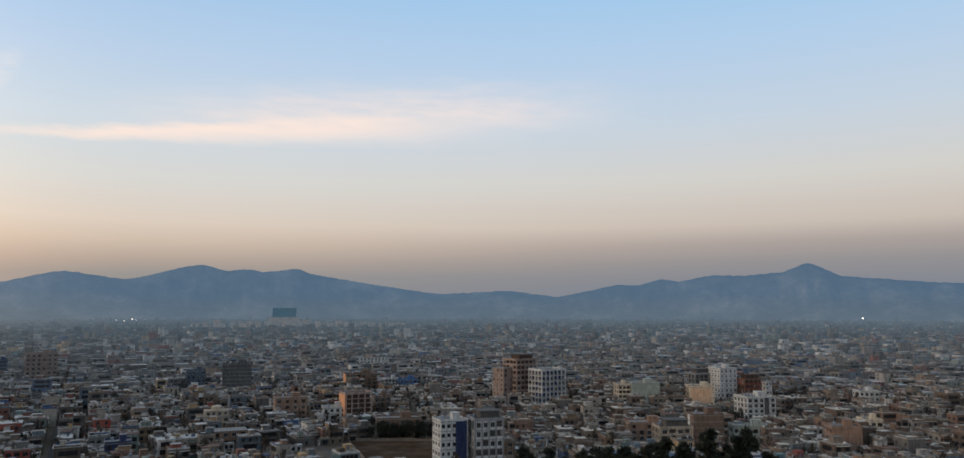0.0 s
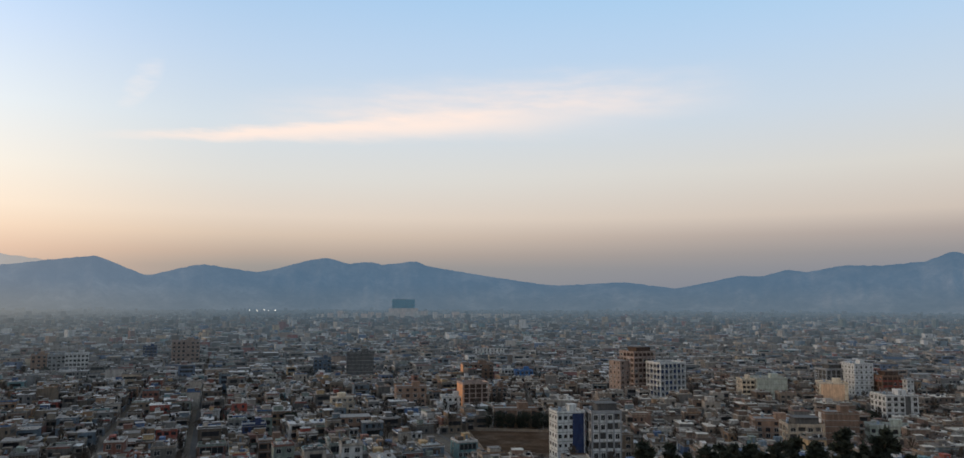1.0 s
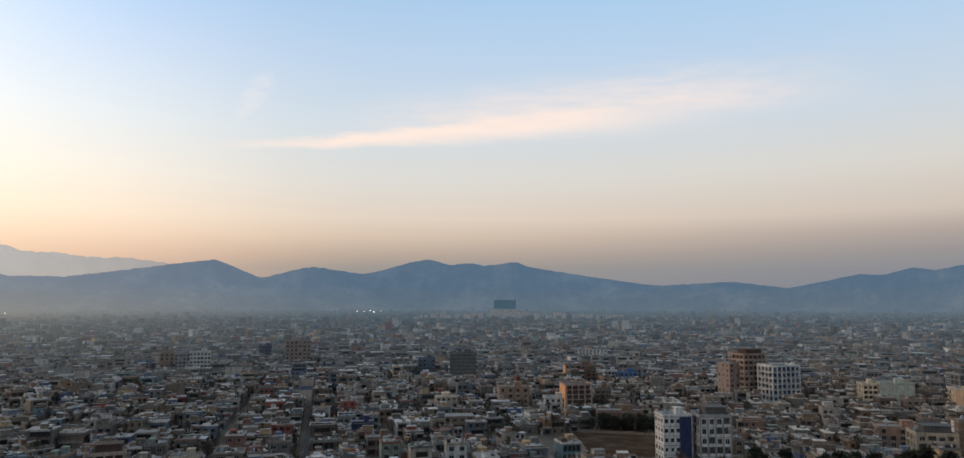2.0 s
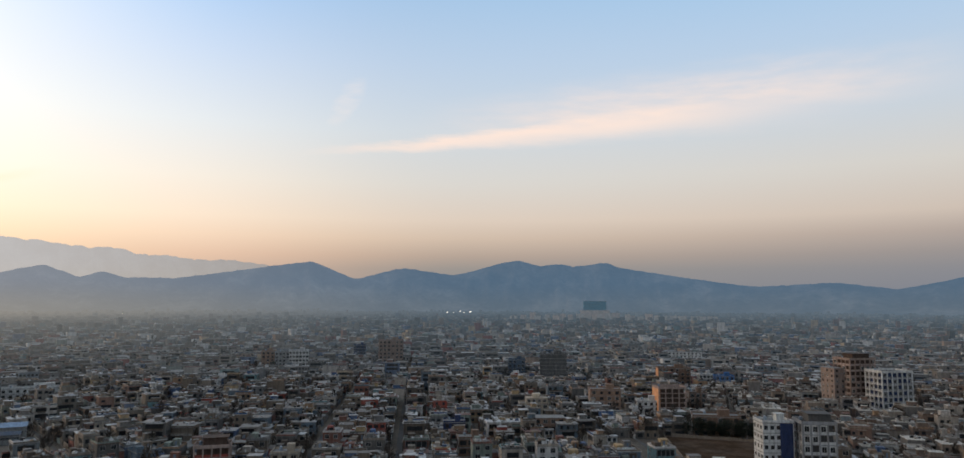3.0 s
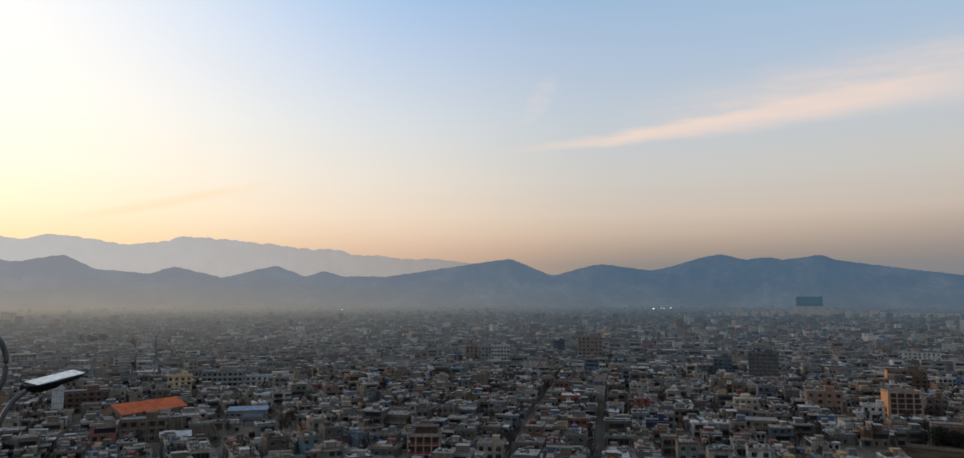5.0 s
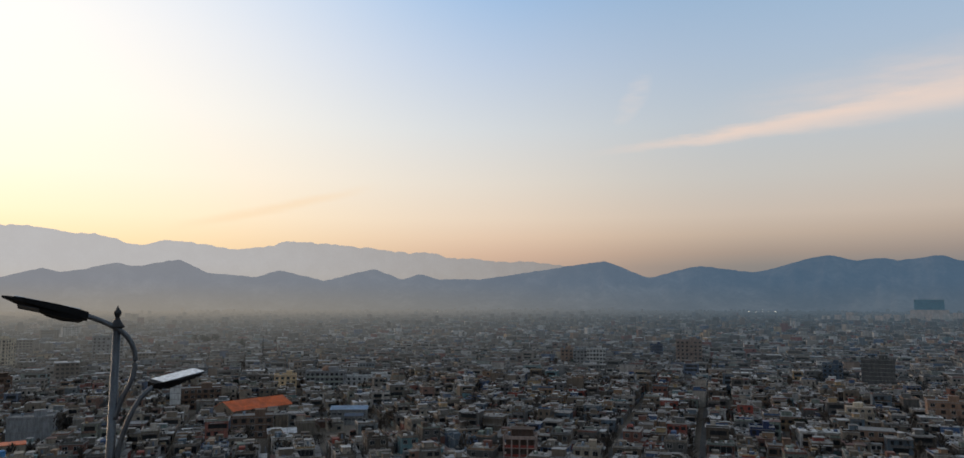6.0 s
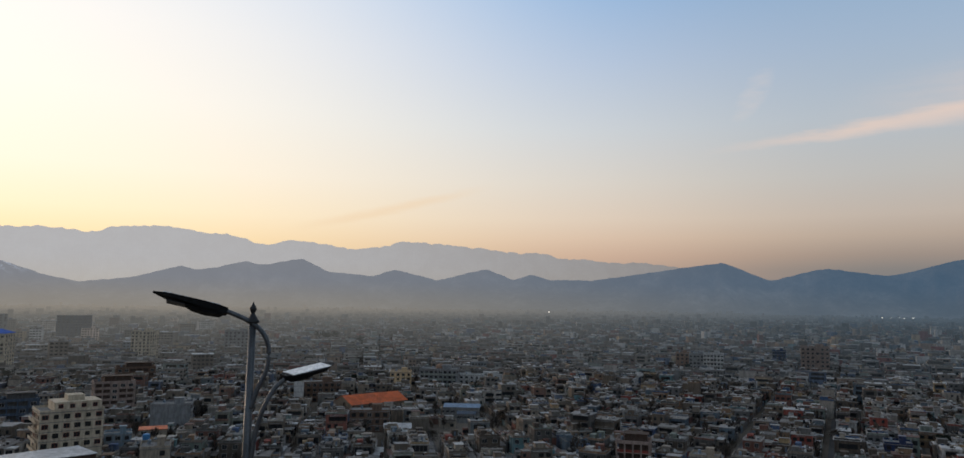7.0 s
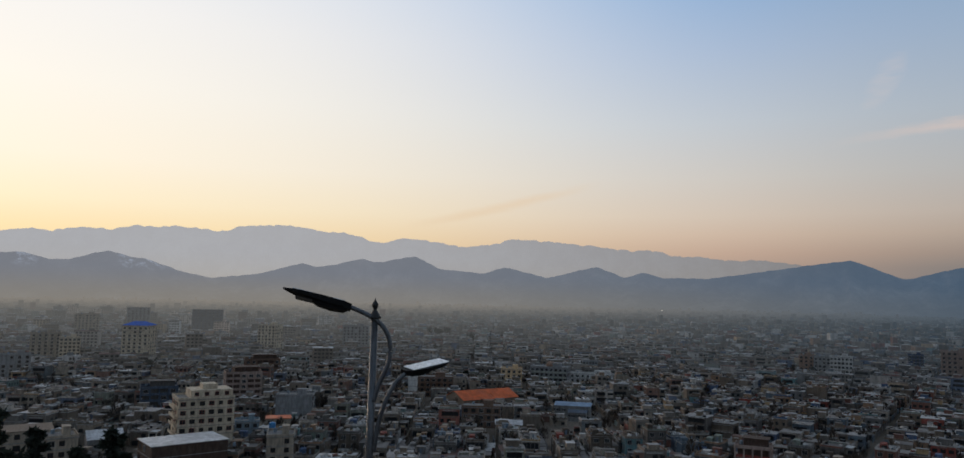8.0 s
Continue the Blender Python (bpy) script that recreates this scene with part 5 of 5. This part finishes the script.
DARK = [(-157, 372, 8), (-56, 376, 9), (-50, 377, 11), (-44, 376.5, 10), (-37, 377.5, 11), (-30, 378, 11), (-24, 378, 10), (-517, 246, 10), (-523, 240, 9), (-1061, 469, 14), (-1048, 480, 15), (-1040, 462, 13), (-904, 446, 14), (-927, 175, 13), (-940, 190, 12),
        (-545, 258, 9), (130, 424, 9), (136, 428, 10), (-88, 386, 6), (173, 433, 8), (-456, 562, 10), (-345, 460, 8), (-620, 20, 9), (-640, 60, 10), (-560, -20, 9), (-655, 210, 10), (-700, 330, 11), (-300, 640, 9), (-520, 470, 9), (30, 640, 9)]
for i, (x, y, h) in enumerate(DARK):
    if i < 2:
        rounds[i].matrix_basis = pose(x, y, -0.2)
        rounds[i].scale = (h / 8,) * 3
    else:
        grow(rounds[i % 2] if math.hypot(x, y) < 600 else hazed_tree, x, y, -0.2, h / 8, 53 * i)
hazed_tree.matrix_basis = pose(-1040, 475, -0.2)
hazed_tree.scale = (1.8, 1.8, 1.8)
clump = random.Random(17)
for x, y, spread, h, n in ((-1060, 469, 30, 15, 9), (-904, 446, 8, 14, 3), (-517, 246, 10, 9, 6), (-927, 175, 14, 13, 4), (133, 426, 9, 9, 4), (-156, 370, 4, 8, 3), (-640, 40, 25, 10, 6), (-40, 380, 15, 9, 5), (-700, 190, 20, 10, 5), (-570, 430, 14, 9, 4), (60, 600, 25, 9, 5)):
    for i in range(n):
        grow(rounds[i % 2] if math.hypot(x, y) < 600 else hazed_tree, x + clump.uniform(-spread, spread), y + clump.uniform(-spread, spread) * (0.1 if x == -40 else 0.6), -0.2, h / 8 * clump.uniform(0.8, 1.15), clump.uniform(0, 360))
yard = random.Random(31)
placed = 0
while placed < 150:
    r, a = math.sqrt(yard.uniform(290.0**2, (420.0 if placed % 3 == 0 else 800.0) ** 2)), yard.uniform(-36, 98)
    if yard.random() > 1.15 - r / 900:
        continue
    along, across = axes(9.0 if a < 7 else GRID if a < 47 else 63.0)
    w = round((heading(a) * r).dot(across) / (PITCH / 2)) * PITCH / 2 + STREET0 % (PITCH / 2) + yard.choice((-1.5, 1.5))
    p = along * (heading(a) * r).dot(along) + across * w
    if any((p.x - x) ** 2 + (p.y - y) ** 2 < (c * 0.9) ** 2 for x, y, c in TAKEN):
        continue
    h = yard.uniform(5.5, 10.0)
    if placed < 2:
        bares[placed].matrix_basis = pose(p.x, p.y, -0.2)
    else:
        grow(bares[placed % 2], p.x, p.y, -0.2, h / 8, yard.uniform(0, 360))
    placed += 1



def thicket(name, label, mat, r0, r1, count, seed):
    """Bare yard trees too many to count: a fan of forked twigs over a thin stem each."""
    k = random.Random(seed)
    verts, faces = [], []
    while count:
        r, a = math.sqrt(k.uniform(r0 * r0, r1 * r1)), k.uniform(-38, 100)
        along, across = axes(9.0 if a < 7 else GRID if a < 47 else 63.0)
        w = round((heading(a) * r).dot(across) / (PITCH / 3)) * PITCH / 3 + k.uniform(-2, 2)
        p = along * (heading(a) * r).dot(along) + across * w
        if any((p.x - x) ** 2 + (p.y - y) ** 2 < (0.85 * c) ** 2 for x, y, c in TAKEN):
            continue
        count -= 1
        h = k.uniform(5.5, 11.0)
        for i in range(64):
            b, lift = k.uniform(0, 6.283), k.uniform(0.15, 1.0)
            reach = h * 0.36 * math.sin(3.0 * (0.12 + 0.85 * lift)) * k.uniform(0.3, 1.0)
            tip = Vector((p.x + math.cos(b) * reach, p.y + math.sin(b) * reach, h * (0.32 + 0.68 * lift)))
            root = Vector((p.x + math.cos(b) * reach * 0.45, p.y + math.sin(b) * reach * 0.45, tip.z - h * 0.16))
            side = Vector((-math.sin(b + k.uniform(-1, 1)), math.cos(b), k.uniform(-0.4, 0.4))) * h * 0.03
            n = len(verts)
            verts += [root - side * 0.4, root + side * 0.4, tip + side, tip - side * 0.7]
            faces.append((n, n + 1, n + 2, n + 3))
        n = len(verts)
        verts += [(p.x - 0.12, p.y, -0.3), (p.x + 0.12, p.y, -0.3), (p.x, p.y + 0.15, -0.3), (p.x, p.y, h * 0.8)]
        faces += [(n, n + 1, n + 3), (n + 1, n + 2, n + 3), (n + 2, n, n + 3)]
    tagged(mesh_object(name, verts, faces, [mat]), label, "trees", kind="stuff")


thicket("yard_trees", "bare brown winter trees crowding the yards between houses", M_TWIG, 285.0, 600.0, 1000, 41)
# these twigs carry the distance haze in their emission
thicket("backdrop_yard_trees", "bare trees between the houses of the middle distance, haze painted as emission", far_town_material("haze_painted_twigs", [(0.0, (0.03, 0.026, 0.022)), (0.5, (0.05, 0.042, 0.034))], 1.0, 0.0), 600.0, 1500.0, 900, 43)

# ---- street lamp with two solar heads on the slope ----
M_STEEL = plain("galvanised_steel", (0.085, 0.093, 0.102), 0.42, 0.25, 6.0, 0.7)
M_HEAD = plain("black_lamp_housing", (0.006, 0.006, 0.0065), 0.6, 0.0, 5.0, 0.0, 0.1)
# the pale base stands in for sky reflected in the panel
M_PANEL = plain("sky_pale_solar_glass", (0.62, 0.63, 0.64), 0.22, 0.15, 6.0, 0.2, 0.6)


def lamp_head(parent, at, name, label):
    """A flat tapered housing with a panel on top and a lens below; it reaches along +x from the arm's end."""
    bm = bmesh.new()
    outline = [(0, -0.07), (0.12, -0.13), (0.35, -0.165), (0.75, -0.15), (1.0, -0.04), (1.0, 0.04), (0.75, 0.15), (0.35, 0.165), (0.12, 0.13), (0, 0.07)]
    lo = [bm.verts.new((x, y * 0.9, 0.02 - 0.075 * min(1.0, (1.0 - x) * 2.2))) for x, y in outline]
    hi = [bm.verts.new((x, y, 0.03)) for x, y in outline]
    bm.faces.new(lo[::-1])
    bm.faces.new(hi)
    for i in range(len(outline)):
        j = (i + 1) % len(outline)
        bm.faces.new((lo[i], lo[j], hi[j], hi[i]))
    # the rounded driver box below the inner half
    rows = [[bm.verts.new((x, y, z)) for y, z in ((-w, -0.05), (-w * 0.8, -0.05 - drop), (w * 0.8, -0.05 - drop), (w, -0.05))] for x, w, drop in ((0.03, 0.07, 0.005), (0.09, 0.11, 0.045), (0.28, 0.12, 0.06), (0.46, 0.11, 0.045), (0.58, 0.08, 0.004))]
    for a, b in zip(rows, rows[1:]):
        for i in range(3):
            bm.faces.new((a[i], a[i + 1], b[i + 1], b[i]))
    head = part(name, bm, M_HEAD, parent, label, at=at)
    part("solar_panel", slab(0.10, 0.86, -0.12, 0.12, 0.032, 0.042, 0.003), M_PANEL, head, "glossy panel painted pale as if mirroring the sky")
    part("lens", slab(0.55, 0.8, -0.1, 0.1, -0.062, -0.052, 0.003), M_GLASS_SHADE, head)
    return head


def street_lamp():
    a = 70.65
    p = heading(a) * 11.5
    foot = ground_z(11.0)
    top = tagged(new("street_lamp"), "grey steel street lamp with two curved arms and flat solar heads", "street lamp")
    top.matrix_basis = pose(p.x, p.y, foot, 0, 0, a)  # x to the viewer's right, y away
    e = -foot

    def z(v):
        return v + e

    bm = bmesh.new()
    tube(bm, [(-0.03, 0, -0.4), (-0.015, 0, z(62.5)), (0, 0, z(64.62))], [0.066, 0.058, 0.051], 16)
    part("pole", bm, M_STEEL, top, smooth=True)
    part("base_plate", slab(-0.22, 0.18, -0.2, 0.2, 0.0, 0.03, 0.005), M_STEEL, top)
    for sx in (-0.17, 0.13):
        for sy in (-0.15, 0.15):
            bm = bmesh.new()
            bmesh.ops.create_cone(bm, cap_ends=True, segments=6, radius1=0.02, radius2=0.02, depth=0.06, matrix=Matrix.Translation((sx, sy, 0.05)))
            part("bolt", bm, M_STEEL, top)
    bm = bmesh.new()
    t = z(64.62)
    profile = [(0.056, 0.0), (0.096, 0.015), (0.09, 0.035), (0.048, 0.10), (0.024, 0.14), (0.03, 0.155), (0.046, 0.19), (0.047, 0.215), (0.03, 0.245), (0.012, 0.275), (0.005, 0.3)]
    tube(bm, [(0, 0, t + h) for r, h in profile], [r for r, h in profile], 12)
    part("finial", bm, M_DARK, top, "dark turned finial", smooth=True)

    def arm(points, radius):
        pts = []
        q = [Vector(c) for c in points]
        for i in range(len(q) - 1):
            p0, p1, p2, p3 = q[max(i - 1, 0)], q[i], q[i + 1], q[min(i + 2, len(q) - 1)]
            for j in range(6):
                s = j / 6
                pts.append(0.5 * ((2 * p1) + (p2 - p0) * s + (2 * p0 - 5 * p1 + 4 * p2 - p3) * s * s + (3 * p1 - p0 - 3 * p2 + p3) * s**3))
        pts.append(q[-1])
        b = bmesh.new()
        tube(b, pts, [radius] * len(pts), 12)
        part("arm", b, M_STEEL, top, smooth=True)

    arm([(0.02, -0.03, z(63.45)), (0.10, -0.03, z(63.72)), (0.215, -0.03, z(64.0)), (0.225, -0.03, z(64.3)), (0.12, -0.03, z(64.52)), (-0.08, -0.03, z(64.67)), (-0.38, -0.03, z(64.80))], 0.034)
    arm([(0.05, -0.03, z(62.75)), (0.095, -0.03, z(63.10)), (0.18, -0.02, z(63.42)), (0.32, 0.02, z(63.70)), (0.50, 0.08, z(63.86))], 0.034)
    turn1 = pose(-0.34, -0.03, z(64.79), 0, 0, 180) @ pose(0, 0, 0, 0, -13, 0) @ pose(0, 0, 0, 16, 0, 0)
    lamp_head(top, turn1, "lamp_head", "black housing seen from below")
    turn2 = pose(0.44, 0.06, z(63.87), 0, 0, 38) @ pose(0, 0, 0, 0, -7, 0) @ pose(0, 0, 0, 8, 0, 0) @ Matrix.Diagonal((0.94, 1.0, 0.8, 1))
    lamp_head(top, turn2, "lamp_head", "flat housing with its pale panel to the sky")
    return top


street_lamp()

# ---- lit floodlights far off, and a lattice mast ----
m_lit, n_lit = material("lit_lamp")
lit = n_lit.node("ShaderNodeEmission")
lit.inputs[0].default_value, lit.inputs[1].default_value = (1.0, 0.93, 0.8, 1), 5.0
out_lit = n_lit.node("ShaderNodeOutputMaterial")
n_lit.put(out_lit.inputs[0], lit.outputs[0])


def floodlight(a, r, drop, size):
    size *= 0.42
    p = heading(a) * r
    z = EYE - r * math.tan(radians(drop))
    top = tagged(new("floodlight"), "lit white floodlight on a mast at dusk", "lamp", "floodlights of the far town")
    top.matrix_basis = pose(p.x, p.y, 0, 0, 0, a)
    bm = bmesh.new()
    tube(bm, [(0, 0, 0), (0, 0, z)], [size * 0.25, size * 0.12])
    part("mast", bm, M_DARK, top)
    bm = bmesh.new()
    bmesh.ops.create_icosphere(bm, subdivisions=2, radius=size, matrix=Matrix.Translation((0, -size, z)) @ Matrix.Diagonal((1.3, 0.6, 0.8, 1)))
    part("lamp", bm, m_lit, top, "glowing lamp", smooth=True)


for a, r, drop, size in ((26.2, 2400, 0.86, 2.4), (25.7, 2400, 0.88, 1.9), (25.2, 2400, 0.80, 2.2), (24.9, 2400, 0.86, 2.0), (24.4, 2400, 0.84, 2.4), (-27.0, 2600, 0.62, 3.0), (43.9, 860, 4.0, 0.8), (42.3, 640, 5.0, 0.6), (49.3, 2300, 0.9, 1.4)):
    floodlight(a, r, drop, size)


def mast():
    p = heading(62.2) * 700
    top = tagged(new("radio_mast"), "thin dark lattice radio mast", "mast")
    top.matrix_basis = pose(p.x, p.y, 0)
    for i in range(3):
        a = 2.1 * i
        bm = bmesh.new()
        tube(bm, [(math.cos(a) * 1.2, math.sin(a) * 1.2, -0.5), (math.cos(a) * 0.3, math.sin(a) * 0.3, 32)], [0.16, 0.1], 6)
        part("leg", bm, M_DARK, top)
    for i in range(14):
        s = i / 14
        r = 1.2 - 0.9 * s
        bm = bmesh.new()
        for j in range(3):
            a, b = 2.1 * j, 2.1 * (j + 1)
            tube(bm, [(math.cos(a) * r, math.sin(a) * r, 32 * s), (math.cos(b) * (r - 0.06), math.sin(b) * (r - 0.06), 32 * s + 2.2)], [0.07, 0.07], 4)
        part("brace", bm, M_DARK, top)


mast()


def roof_tank():
    top = tagged(new("water_tank"), "bright blue plastic water tank on a flat roof", "tank")
    top.matrix_basis = pose(-278, 58, 15.3, 0, 0, 20)
    ob = part("barrel", TANK.copy(), None, top)
    ob.data.materials[0] = plain("blue_plastic", (0.04, 0.17, 0.36), 0.45, 0.2)
    ob.scale = (1.9, 1.9, 1.4)


roof_tank()
